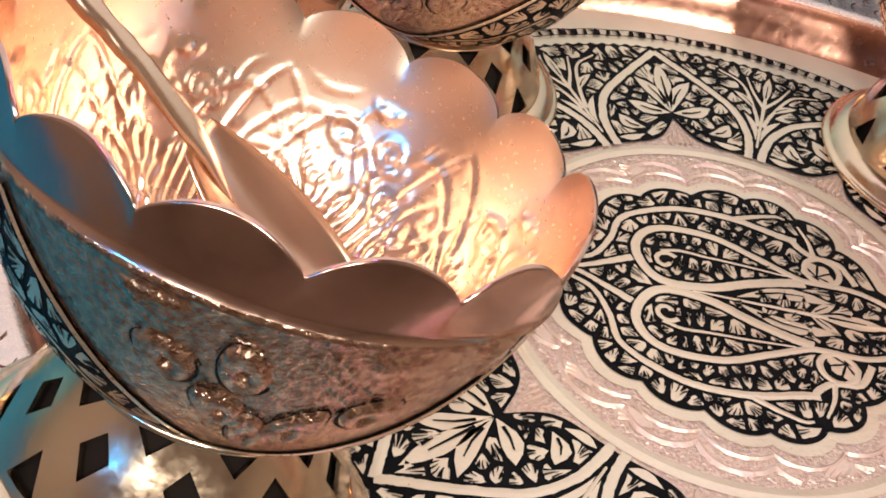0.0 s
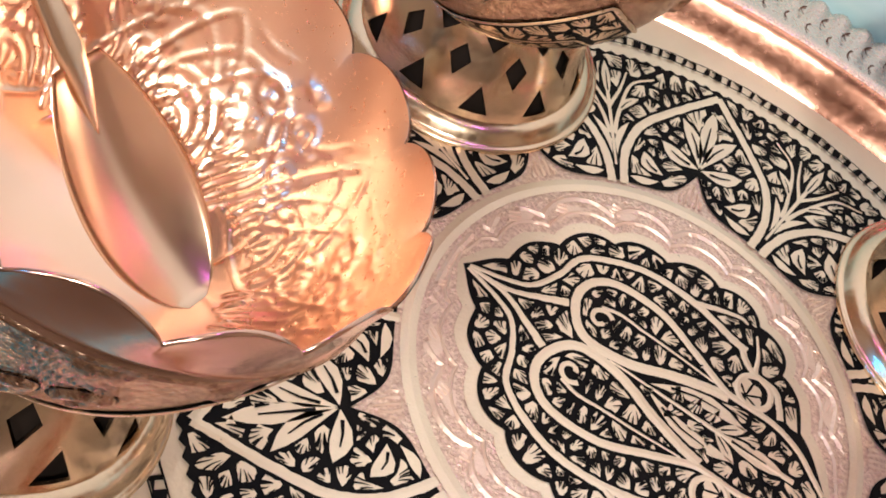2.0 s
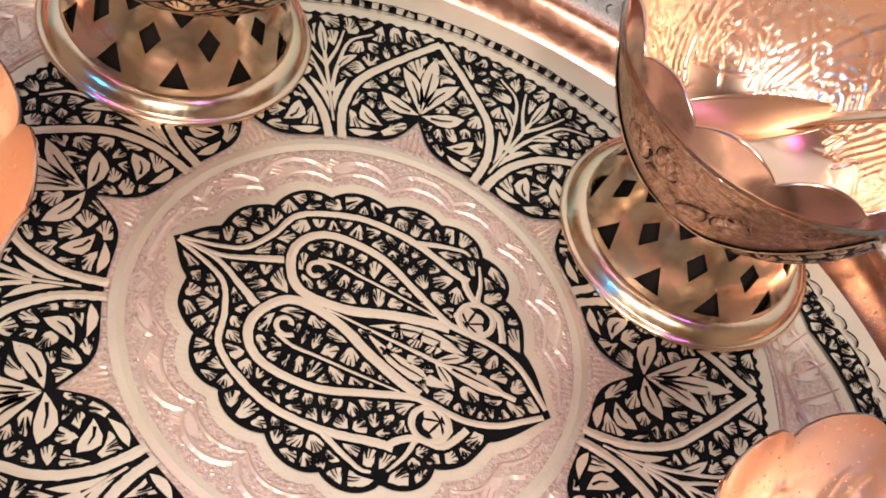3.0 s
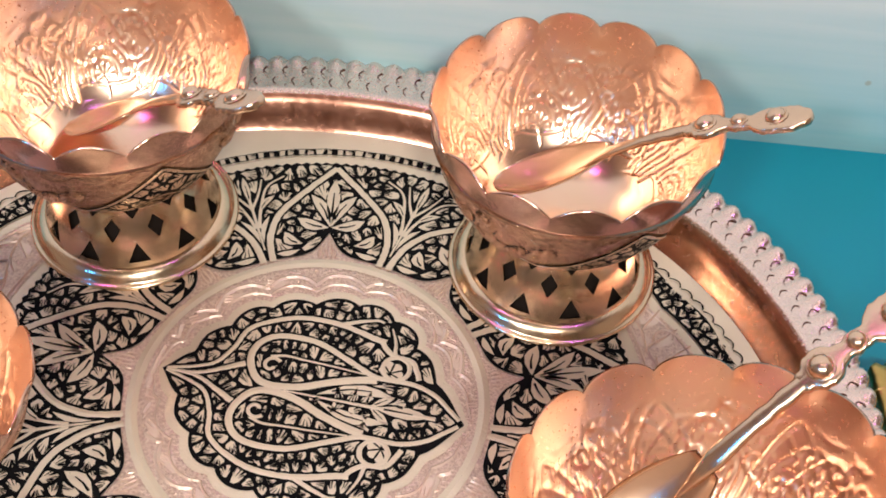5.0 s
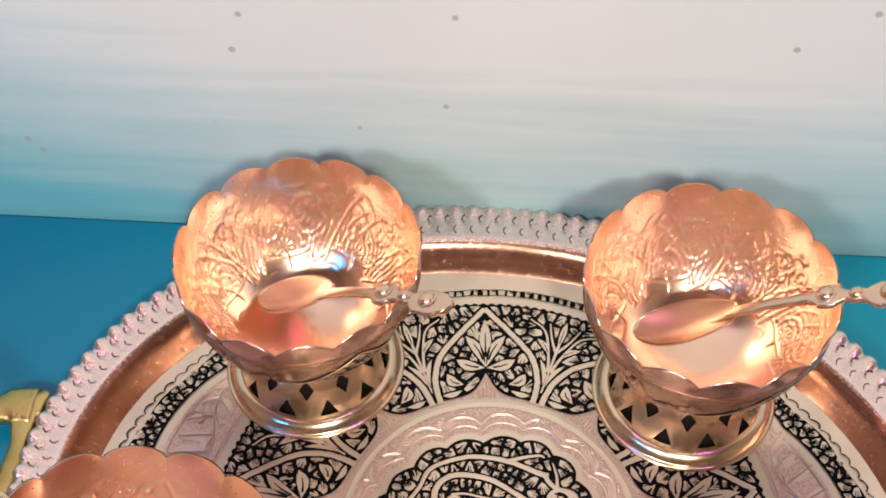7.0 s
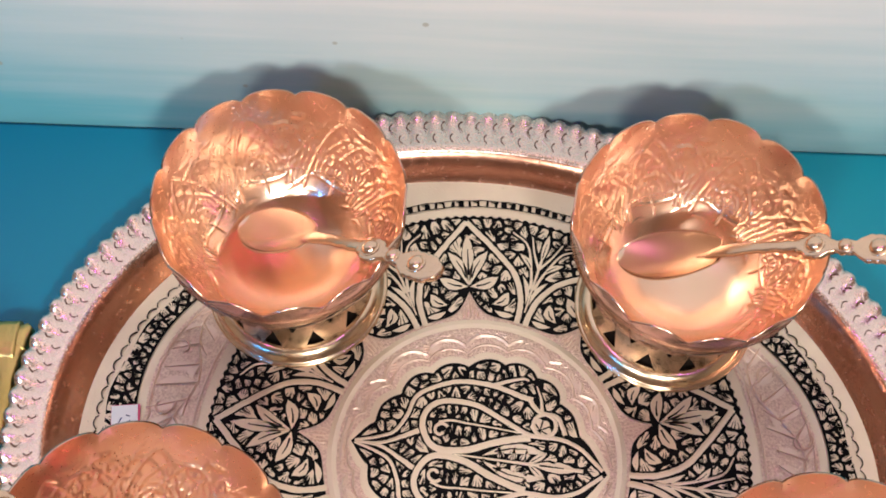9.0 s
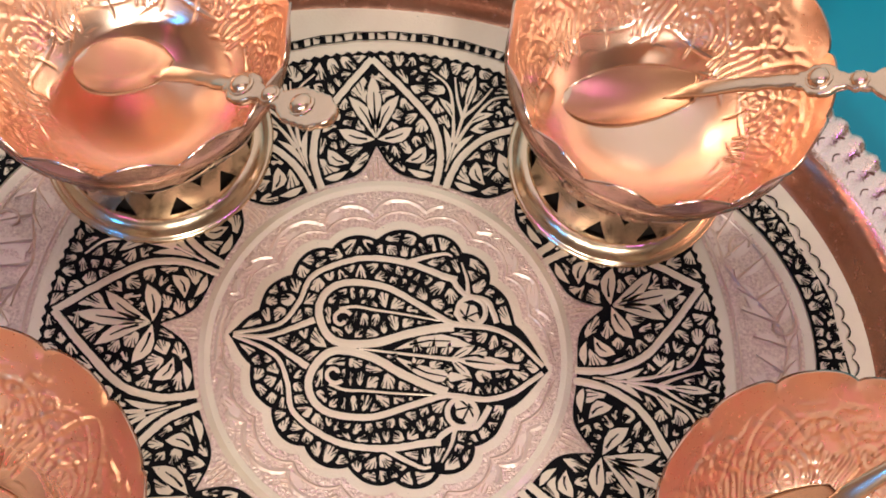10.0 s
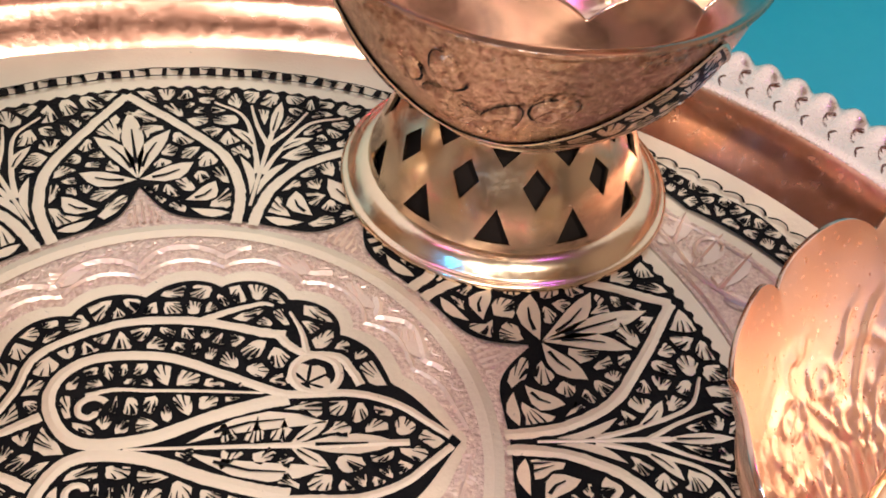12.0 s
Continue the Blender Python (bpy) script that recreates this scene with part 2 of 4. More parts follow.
# ---- setting ----
TABLE_Z = -0.0035
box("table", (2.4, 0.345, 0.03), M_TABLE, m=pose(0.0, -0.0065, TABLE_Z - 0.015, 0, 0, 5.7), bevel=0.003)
tagged(bpy.data.objects["table"], "blue painted wooden table top against a pale wall", "table", kind="structure")
wall = box("wall_north", (2.9, 0.06, 2.6), M_WALL, m=pose(-0.0029, 0.1675 + 0.03, 0.55, 0, 0, 5.7))
tagged(wall, "off-white wall with a turquoise tint low down and small chips", "wall", kind="structure")
# unseen shell added round the table, for the metal to reflect
for nm, size, m in (("unseen_wall_south", (2.9, 0.06, 2.6), pose(0.2, -2.0, 0.55, 0, 0, 5.7)), ("unseen_wall_west", (0.06, 2.3, 2.6), pose(-1.3, -1.0, 0.55, 0, 0, 5.7)),
                    ("unseen_wall_east", (0.06, 2.3, 2.6), pose(1.45, -0.8, 0.55, 0, 0, 5.7))):
    tagged(box(nm, size, M_ROOM, m=m), "plain warm wall added out of view for the metal to reflect", "wall", kind="structure")
tagged(box("ceiling", (3.2, 3.0, 0.05), M_ROOM, m=pose(0, -0.9, 1.88, 0, 0, 5.7)), "plain ceiling added out of view for the metal to reflect", "ceiling", kind="structure")
tagged(box("floor", (3.2, 3.0, 0.05), M_FLOOR, m=pose(0, -0.9, -0.77, 0, 0, 5.7)), "dark brown floor added out of view for the metal to reflect", "floor", kind="structure")

# ---- tray ----
A0, B0 = 1.736, 1.37  # half axes of the tray's flat floor, dm
NT = 1824
tray = tagged(new("serving_tray"), "oval engraved copper serving tray with fluted rim and brass handles", "tray")


def oval(da, db, th):
    return (A0 + da) * math.cos(th), (B0 + db) * math.sin(th)


def even_angles(n, da=0.2, db=0.2):
    """Angles that step evenly along the oval's edge."""
    th = np.linspace(0, 2 * math.pi, 4001)
    x, y = (A0 + da) * np.cos(th), (B0 + db) * np.sin(th)
    s = np.r_[0, np.cumsum(np.hypot(np.diff(x), np.diff(y)))]
    return np.interp(np.arange(n) / n * s[-1], s, th)


ANG = even_angles(NT)


def oval_band(profile, flute=None, n=NT, step=1):
    verts = []
    for da, db, z in profile:
        for j in range(0, n, step):
            up, out = flute(da, j) if flute else (0, 0)
            x, y = oval(da + out, db + out, ANG[j])
            verts.append((0.1 * x, 0.1 * y, 0.1 * (z + up)))
    return verts, grid_faces(len(profile), n // step)


v, fcs = oval_band([(-1.2, -1.0, 0.0), (-0.6, -0.5, 0.0), (-0.02, -0.02, 0.0), (0.0, 0.0, 0.004)], step=6)
nv = len(v)
k = NT // 6
v.append((0, 0, 0))
fcs += [(nv, (i + 1) % k, i) for i in range(k)]
fcs = [f[::-1] for f in fcs]
floor_plate = piece("floor_plate", mesh_of("floor_plate", v, fcs), M_PLATE, tray)
v, fcs = oval_band([(0.0, 0.0, 0.004), (0.015, 0.015, 0.02), (0.04, 0.035, 0.06), (0.075, 0.06, 0.105), (0.10, 0.08, 0.128), (0.112, 0.092, 0.135)], step=6)
piece("well_wall", mesh_of("well_wall", v, fcs), M_WELL, tray, "sloping bare copper side of the tray")

FLUTES = 133


def flute(da, j):
    """Rounded flutes with sharp valleys that swell to knobs near the edge: lift and outward swell."""
    w = min(1.0, max(0.0, (da - 0.14) / 0.1))
    ph = abs(math.cos(math.pi * FLUTES * j / NT))
    knob = math.exp(-((da - 0.25) / 0.016) ** 2) * max(0.0, ph - 0.35)
    return 0.014 * w * (ph - 0.6) + 0.014 * knob, 0.014 * w * (ph - 0.5)


rim_profile = [(0.112, 0.092, 0.135), (0.125, 0.105, 0.145), (0.14, 0.125, 0.146), (0.16, 0.15, 0.147), (0.18, 0.18, 0.149), (0.20, 0.205, 0.152),
               (0.22, 0.235, 0.156), (0.24, 0.26, 0.162), (0.255, 0.28, 0.166), (0.27, 0.298, 0.162), (0.28, 0.31, 0.145), (0.278, 0.308, 0.12), (0.26, 0.29, 0.10),
               (0.2, 0.22, 0.095), (0.1, 0.1, 0.09), (0.0, 0.0, -0.02), (-0.3, -0.3, -0.022)]
v, fcs = oval_band(rim_profile, flute)
rim = piece("rim", mesh_of("rim", v, fcs), M_RIM, tray, "fluted silvery-pink copper rim")


# two rows of punched crescents on the rim
punch = Flat(lambda x, y, z: (0.1 * x, 0.1 * y, 0.1 * z))
STEPS, LOOP = np.arange(NT + 1), np.r_[ANG, 2 * math.pi]
for i in range(FLUTES):
    for (da, db), off, z in (((0.145, 0.135), 0.0, 0.151), ((0.192, 0.196), 0.5, 0.158)):
        c = (i + off) * NT / FLUTES
        arc = [np.array(oval(da + 0.042 * q / 6, db + 0.052 * q / 6, float(np.interp((c + 2.6 * math.sin(math.pi * q / 6)) % NT, STEPS, LOOP)))) for q in range(7)]
        punch.ribbon(arc, 0.0072, z, (0.4, 1.0), 0.2)
piece("crescent_punchwork", punch.mesh("crescent_punchwork"), M_PUNCH, tray, kind="stuff")

# brass handles: a bar along the rim, flared leaf ends with an arm each, and a bail between the arms
def build_handle(side):
    def rod(path, widths, heights, z0):
        n, verts = 12, []
        for i, (x, y) in enumerate(path):
            t = i / (len(path) - 1)
            d = np.array(path[min(i + 1, len(path) - 1)]) - np.array(path[max(i - 1, 0)])
            d = d / np.hypot(*d)
            w, h = (float(np.interp(t, np.linspace(0, 1, len(q)), q)) for q in (widths, heights))
            for q in range(n):
                a = 2 * math.pi * q / n
                c, s_ = math.copysign(abs(math.cos(a)) ** 0.6, math.cos(a)), math.copysign(abs(math.sin(a)) ** 0.6, math.sin(a))
                verts.append((side * 0.1 * (x - d[1] * w * c), 0.1 * (y + d[0] * w * c), 0.1 * (z0 + h * s_)))
        faces = grid_faces(len(path), n) + [tuple(range(n)), tuple(range(len(verts) - n, len(verts)))]
        me = mesh_of("handle", verts, faces)
        bm = bmesh.new()
        bm.from_mesh(me)
        bmesh.ops.recalc_face_normals(bm, faces=bm.faces)
        bm.to_mesh(me)
        bm.free()
        return me

    turn = pose(0, 0, 0, 0, 0, 3.9 if side > 0 else 3.0)
    bar = smooth_path([(2.03, 0.41), (2.07, 0.36), (2.10, 0.30), (2.085, 0.18), (2.07, 0.05), (2.07, -0.05), (2.085, -0.18), (2.10, -0.30), (2.07, -0.36), (2.03, -0.41)], 6)
    handle = piece("handle", rod(bar, (0.02, 0.05, 0.085, 0.06, 0.038, 0.05, 0.05, 0.038, 0.06, 0.085, 0.05, 0.02), (0.03, 0.035, 0.035, 0.03, 0.03, 0.035, 0.035, 0.03, 0.03, 0.035, 0.035, 0.03), 0.06),
                   M_BRASS, tray, "cast brass handle with flared leaf ends", m=turn)
    for s in (1, -1):
        arm = smooth_path([(2.07, 0.335 * s), (2.17, 0.325 * s), (2.24, 0.285 * s), (2.31, 0.265 * s), (2.40, 0.26 * s)], 6)
        piece("handle_arm", rod(arm, (0.10, 0.095, 0.05, 0.032, 0.034), (0.036, 0.036, 0.033, 0.03, 0.032), 0.063), M_BRASS, handle)
    bail = smooth_path([(2.39, 0.30), (2.42, 0.22), (2.44, 0.1), (2.445, 0.0), (2.44, -0.1), (2.42, -0.22), (2.39, -0.30)], 6)
    piece("handle_grip", rod(bail, (0.03, 0.036, 0.042, 0.05, 0.042, 0.036, 0.03), (0.03, 0.034, 0.038, 0.042, 0.038, 0.034, 0.03), 0.068), M_BRASS, handle)


build_handle(1)
build_handle(-1)

# ---- engraved ornament on the tray floor, in dm ----
def flat_lift(x, y, z):
    return 0.1 * x, 0.1 * y, 0.1 * z


Z_PINK, Z_MARGIN, Z_BLACK, Z_LIGHT, Z_SLIT = 0.003, 0.005, 0.007, 0.0095, 0.012
pink, black, light, slit = Flat(flat_lift), Flat(flat_lift), Flat(flat_lift), Flat(flat_lift)
taken = []  # points and clearances that the fans keep away from


def band(path, width, taper=(1.0, 1.0), z=Z_LIGHT, wobble=0.12):
    light.ribbon(path, width, z, taper, wobble, crown=0.0012)
    for i, p in enumerate(path):
        t = i / max(1, len(path) - 1)
        taken.append((p[0], p[1], 0.5 * width * (taper[0] + (taper[1] - taper[0]) * t)))


def petal(base, tip, width, bend=0.0, cut=True):
    light.leaf(base, tip, width, Z_LIGHT, bend, slit if cut else None)
    a, b = np.array(base, float), np.array(tip, float)
    o = np.array((-(b - a)[1], (b - a)[0]))
    for t in (0.15, 0.4, 0.6, 0.8, 1.0):
        p = a + (b - a) * t + o * bend * math.sin(math.pi * t)
        taken.append((p[0], p[1], width * (0.42 if t < 1 else 0.1)))


def polar(r, deg):
    return r * math.cos(radians(deg)), r * math.sin(radians(deg))


# middle medallion
outline = [(-0.552, 0.0), (-0.475, 0.075), (-0.405, 0.185), (-0.31, 0.305), (-0.2, 0.372), (-0.07, 0.412), (0.06, 0.438), (0.185, 0.415), (0.29, 0.345),
           (0.362, 0.245), (0.455, 0.125), (0.565, 0.0)]
env = smooth_path(outline, 16)


def scalloped(extra, bumps):
    up = []
    for i, p in enumerate(env):
        t = i / (len(env) - 1)
        d = env[min(i + 1, len(env) - 1)] - env[max(i - 1, 0)]
        o = np.array((-d[1], d[0])) / (np.hypot(*d) + 1e-9)
        up.append(p + o * (bumps * abs(math.sin(9 * math.pi * t)) ** 0.7 * min(1, 6 * t, 6 * (1 - t)) + extra * min(1, 0.5 + 8 * min(t, 1 - t))))
    return up + [np.array((x, -y)) for x, y in up[-2:0:-1]]


med = scalloped(0.0, 0.03)
light.star(scalloped(0.034, 0.03), Z_MARGIN)
black.star(med, Z_BLACK)
med_inside = np.array([(p[0], p[1]) for p in med])
loop_seeds = []
for side in (1, -1):
    fl = lambda pts: smooth_path([(x, side * y) for x, y in pts], 10)
    band(fl([(-0.535, 0.004), (-0.43, 0.035), (-0.368, 0.07), (-0.325, 0.15), (-0.3, 0.235), (-0.228, 0.292), (-0.112, 0.335), (0.031, 0.335), (0.17, 0.3), (0.215, 0.292)]), 0.026, (0.45, 1.0))
    band(fl([(0.031, 0.335), (0.09, 0.362), (0.16, 0.385), (0.19, 0.38)]), 0.02, (1, 0.4))
    band(fl([(-0.53, 0.0), (-0.42, 0.008), (-0.33, 0.05), (-0.265, 0.085)]), 0.022, (0.4, 1.1))
    band(fl([(0.545, 0.012), (0.5, 0.05), (0.44, 0.098), (0.354, 0.128), (0.25, 0.128), (0.2, 0.134), (0.09, 0.184), (-0.03, 0.234), (-0.16, 0.237), (-0.23, 0.2), (-0.256, 0.13),
             (-0.225, 0.05), (-0.165, 0.014), (-0.05, 0.026), (0.06, 0.072), (0.15, 0.102), (0.22, 0.118)]), 0.046, (0.35, 0.7), Z_LIGHT, 0.06)
    c = (0.277, 0.183 * side)
    band([(c[0] + 0.05 * math.cos(a), c[1] + 0.05 * math.sin(a)) for a in np.linspace(0, 2 * math.pi, 25)], 0.018)
    light.fan(c, random.uniform(0, 6), 0.062, Z_LIGHT, 5, 4.5)
    taken.append((c[0], c[1], 0.05))
    band(fl([(0.2, 0.292), (0.225, 0.26), (0.26, 0.238), (0.325, 0.228), (0.352, 0.19), (0.37, 0.15)]), 0.02)
    band(fl([(0.225, 0.36), (0.25, 0.3), (0.26, 0.24)]), 0.016, (0.4, 1))
    # the stem inside the loop, with a row of leaves grown on each side of it
    stem = fl([(0.17, 0.134), (0.05, 0.142), (-0.06, 0.146), (-0.13, 0.15), (-0.185, 0.135)])
    band(stem, 0.012, (0.5, 1))
    for i in range(7):
        x, y = stem[int((0.1 + 0.12 * i) * (len(stem) - 1))]
        wide = 0.018 + 0.03 * min(1, i / 4)
        loop_seeds += [(x, y + wide), (x - 0.012, y - wide)]
    sp = [(-0.172 + (0.036 - 0.0045 * a) * math.cos(a + 0.6), side * (0.098 + (0.036 - 0.0045 * a) * math.sin(a + 0.6))) for a in np.linspace(0, 5.4, 24)]
    band(sp, 0.014)
    # the curled leaf by the axis
    petal((0.02, 0.01 * side), (0.3, 0.055 * side), 0.045, 0.1 * side)
band([(x, 0.0) for x in np.linspace(-0.1, 0.46, 20)], 0.02, (0.3, 0.9))
petal((0.22, 0.0), (0.3, 0.06), 0.03)
petal((0.22, 0.0), (0.3, -0.06), 0.03)
petal((0.23, 0), (0.44, 0.0), 0.05)

# ring round the medallion, and the stippled fields
pink.star([polar(0.609, a) for a in range(0, 360, 3)], Z_PINK)
ring_mid = [polar(0.628, a) for a in range(0, 361, 3)]
light.ribbon(ring_mid, 0.042, Z_MARGIN, crown=0.004)


def sheet(flat, inner, outer, degs, z, steps=6):
    """A polar patch between two radius functions."""
    n = len(flat.verts)
    for a in degs:
        for i in range(steps + 1):
            r = inner(a) + (outer(a) - inner(a)) * i / steps
            flat.verts.append(flat.lift(*polar(r, a), z))
    for i in range(len(degs) - 1):
        for q in range(steps):
            k = n + i * (steps + 1) + q
            flat.faces.append((k, k + 1, k + steps + 2, k + steps + 1))


sheet(pink, lambda a: 0.647, lambda a: 0.82, list(range(0, 361, 2)), Z_PINK, 2)
# embossed petals in the stippled field round the medallion
emboss = Flat(flat_lift)
def dashes(c, along, n, size, gap):
    """A comb of short raised strokes."""
    d = np.array((math.cos(along), math.sin(along)))
    o = np.array((-d[1], d[0]))
    for q in range(n):
        m_ = np.array(c) + o * gap * (q - (n - 1) / 2)
        l_ = size * random.uniform(0.7, 1.1)
        emboss.ribbon([m_ - d * l_ / 2, m_, m_ + d * l_ / 2], 0.0075, Z_PINK + 0.001, (0.5, 1.1), 0.2, crown=0.005)


def runs(line, keep):
    """The stretches of a closed line whose points are kept."""
    out, run = [], []
    for p in list(line) + list(line[:1]):
        if keep(p):
            run.append(p)
        else:
            out.append(run)
            run = []
    return [q for q in out + [run] if len(q) > 3]


for extra, bumps, w in ((0.064, 0.036, 0.012), (0.098, 0.05, 0.02)):
    for run in runs(scalloped(extra, bumps), lambda p: np.hypot(*p) < 0.588):
        emboss.ribbon(run, w, Z_PINK + 0.001, (1, 1), 0.25, crown=0.006)
for side in (1, -1):
    for a in (28, 46, 64, 82, 100, 118, 136, 152):
        r = 0.558 + 0.008 * math.sin(a)
        if abs(a - 90) > 12:
            c = polar(r, side * (a + 3))
            emboss.leaf(polar(r - 0.006, side * (a - 4.5)), polar(r + 0.012, side * (a + 6)), 0.045, Z_PINK + 0.002, 0.12 * side)
            dashes(c, radians(side * (a + 62)), 3, 0.034, 0.014)
    for a in range(12, 170, 5):
        arc = [polar(0.586 + 0.006 * math.sin(q), side * (a + 0.5 * q)) for q in range(7)]
        emboss.ribbon(arc, 0.008, Z_PINK + 0.001, (0.3, 1.0), 0.3, crown=0.002)
for side in (0, 180):
    for a in (-9, -4, 4, 9):
        dashes(polar(0.575, side + a), radians(side + a * 3), 2, 0.03, 0.013)

# ring of nine pointed arches
ARCHES = (99.5, 59.2, 18.8, -20.0, -58.3, -97.3, -136.5, -180.6, -220.5)


def arch_frame(deg):
    """The arch that owns an angle: its middle, and the offset scaled so that its legs stand at -20 and 20."""
    best = min(ARCHES, key=lambda c: abs((deg - c + 180) % 360 - 180))
    return best, (deg - best + 180) % 360 - 180


def half_gap(k, s):
    a, b = ARCHES[k], ARCHES[(k - s) % 9]
    return abs((a - b + 180) % 360 - 180) / 2


def r_in(deg):
    _, d = arch_frame(deg)
    return 0.664 + 0.125 * math.exp(-(abs(d) / 3.4) ** 1.15)


for c in ARCHES:
    for d, l in ((-3.4, 0.035), (-1.7, 0.06), (0, 0.08), (1.7, 0.06), (3.4, 0.035)):
        emboss.ribbon([polar(0.664, c + 0.8 * d), polar(0.664 + 0.5 * l, c + 0.9 * d), polar(0.664 + l, c + 0.7 * d)], 0.011, Z_PINK + 0.001, (1, 0.3), 0.2, crown=0.005)

R_OUT = 1.185
sheet(black, r_in, lambda a: R_OUT + 0.006 * math.sin(a * 3.1), [0.5 * i for i in range(721)], Z_BLACK, 6)
for k, c in enumerate(ARCHES):
    for s in (1, -1):
        g = half_gap(k, s) / 20.0
        at = lambda r, d: polar(r, c + s * d * g)
        band(smooth_path([at(0.655, 18.3), at(0.73, 18.0), at(0.808, 16.7), at(0.913, 13.0), at(1.037, 5.7), at(1.10, 2.4), at(1.155, 0.0)], 8), 0.026)
        petal(at(0.815, 0.3), at(0.87, 9.0), 0.055, 0.1 * s)
        petal(at(0.82, 0.2), at(1.0, 5.4), 0.05, -0.08 * s)
        petal(at(0.73, 8.0), at(0.80, 13.0), 0.05, 0.2 * s)
        petal(at(0.70, 9.0), at(0.69, 16.5), 0.028, 0.1 * s, False)
        # palmette that fills half of the gap to the next arch
        band(smooth_path([at(0.84, 19.6), at(0.93, 18.2), at(1.06, 15.5), at(1.115, 11.3)], 6), 0.015, (1, 0.5))
        band(smooth_path([at(0.95, 20), at(1.03, 17.6), at(1.11, 16.2)], 6), 0.013, (1, 0.5))
        petal(at(0.93, 18.3), at(1.01, 14.0), 0.028, 0.1 * s)
        petal(at(0.76, 19.4), at(0.90, 16.2), 0.022, 0.1 * s, False)
    petal(polar(0.82, c), polar(1.09, c), 0.055)
    g = half_gap(k, 1)
    band([polar(r, c + g) for r in np.linspace(0.72, 1.0, 14)], 0.015, (0.5, 0.9))
    petal(polar(0.98, c + g), polar(1.14, c + g), 0.03)

# plain ring and dashed border outside the arches
for r, w in ((1.238, 0.0045), (1.272, 0.004)):
    for start in (46, 226):
        black.ribbon([polar(r + 0.002 * math.sin(a), a) for a in range(start, start + 89, 2)], w, Z_BLACK, wobble=0.35)
for i in range(190):
    a = i * 360 / 190
    if abs(math.sin(radians(a))) > 0.72:
        p = [polar(1.24, a), polar(1.27, a + random.uniform(-0.3, 0.3))]
        black.ribbon(p, random.choice((0.012, 0.02, 0.026)), Z_BLACK, (1, random.uniform(0.6, 1.2)))
        if i % 2:
            black.ribbon([polar(1.262, a), polar(1.266, a + 1.2)], 0.012, Z_BLACK, (1, 0.3))


def on_oval(a, b, deg):
    """Radius of an oval with half axes a, b at an angle."""
    return 1 / math.sqrt((math.cos(radians(deg)) / a) ** 2 + (math.sin(radians(deg)) / b) ** 2)


# side cartouches and scroll borders
def lobed(a):
    """Inner edge of the scroll border: round lobes that bulge outwards."""
    return on_oval(1.503, 1.193, a) + 0.04 * abs(math.sin(radians(a * 6))) ** 0.8


for mid in (0, 180):
    degs = [mid + d for d in np.linspace(-50, 50, 161)]
    inner = lobed
    outer = lambda a: on_oval(1.64, 1.268, a) + 0.008 * math.sin(radians(a * 31))
    sheet(black, inner, outer, degs, Z_BLACK, 2)
    for a in np.arange(-49, 49, 2.4):
        arc = [polar(on_oval(1.662, 1.285, mid + a + q * 0.36) + 0.018 * math.sin(math.pi * q / 6) ** 0.8, mid + a + q * 0.36) for q in range(7)]
        black.ribbon(arc, random.uniform(0.006, 0.009), Z_BLACK, (random.uniform(0.5, 1.2), 0.8), wobble=0.3)
    pdegs = [mid + d for d in np.linspace(-42, 42, 120)]
    sheet(pink, lambda a: 1.23, lambda a: max(1.235, lobed(a) - 0.04), pdegs, Z_PINK, 3)
    # raised outline, winding stem and leaves
    line = [polar(max(1.25, lobed(a) - 0.058), a) for a in pdegs]
    emboss.ribbon(line, 0.011, Z_PINK + 0.001, (1, 1), 0.3, crown=0.004)
    emboss.ribbon([polar(1.248, a) for a in pdegs], 0.013, Z_PINK + 0.001, (1, 1), 0.2, crown=0.004)
    wind = lambda a: 1.255 + (lobed(a) - 1.31) * (0.45 + 0.33 * math.sin(radians(a * 12)))
    emboss.ribbon([polar(wind(a), a) for a in pdegs[12:-12]], 0.017, Z_PINK + 0.001, (0.6, 1), 0.2, crown=0.006)
    for i in range(19):
        a = mid - 34.2 + 3.8 * i
        room = lobed(a) - 1.31
        if room < 0.06:
            continue
        b = np.array(polar(wind(a), a))
        for s in (1, -1):
            t_ = np.array(polar(1.27 + room * (0.5 + 0.4 * s) + random.uniform(-0.015, 0.015), a + random.uniform(1.5, 3.6)))
            emboss.leaf(b, t_, random.uniform(0.034, 0.055), Z_PINK + 0.002, random.uniform(-0.15, 0.15), None)
            emboss.ribbon([b, 0.55 * b + 0.45 * t_, t_], 0.016, Z_PINK + 0.003, (1.0, 0.2), 0.15, crown=0.007)
    for k, a in enumerate((-25, -13, -2, 11, 24)):
        room = lobed(mid + a) - 1.29
        if room < 0.08:
            continue
        c = np.array(polar(1.265 + 0.62 * room, mid + a))
        turn = radians(mid + a) + (2.2 if k % 2 else -0.9)
        curl = [c + (0.012 + 0.011 * q) * np.array((math.cos(turn + q), math.sin(turn + q))) for q in np.linspace(0, 4.4, 26)]
        emboss.ribbon(curl, 0.014, Z_PINK + 0.004, (0.5, 1.0), 0.1, crown=0.006)
        f = np.array(polar(1.265 + 0.25 * room, mid + a + 4))
        emboss.poly([f + 0.034 * np.array((math.cos(turn + q), math.sin(turn + q))) for q in (0, 2.4, 3.9)], Z_PINK + 0.005)


def side_edge(x, y, m):
    r, a = math.hypot(x, y), math.degrees(math.atan2(y, x))
    d = (a + 90) % 180 - 90
    return abs(d) < 49.5 and lobed(a) + m + 0.004 < r < on_oval(1.64, 1.268, a) - m + 0.002


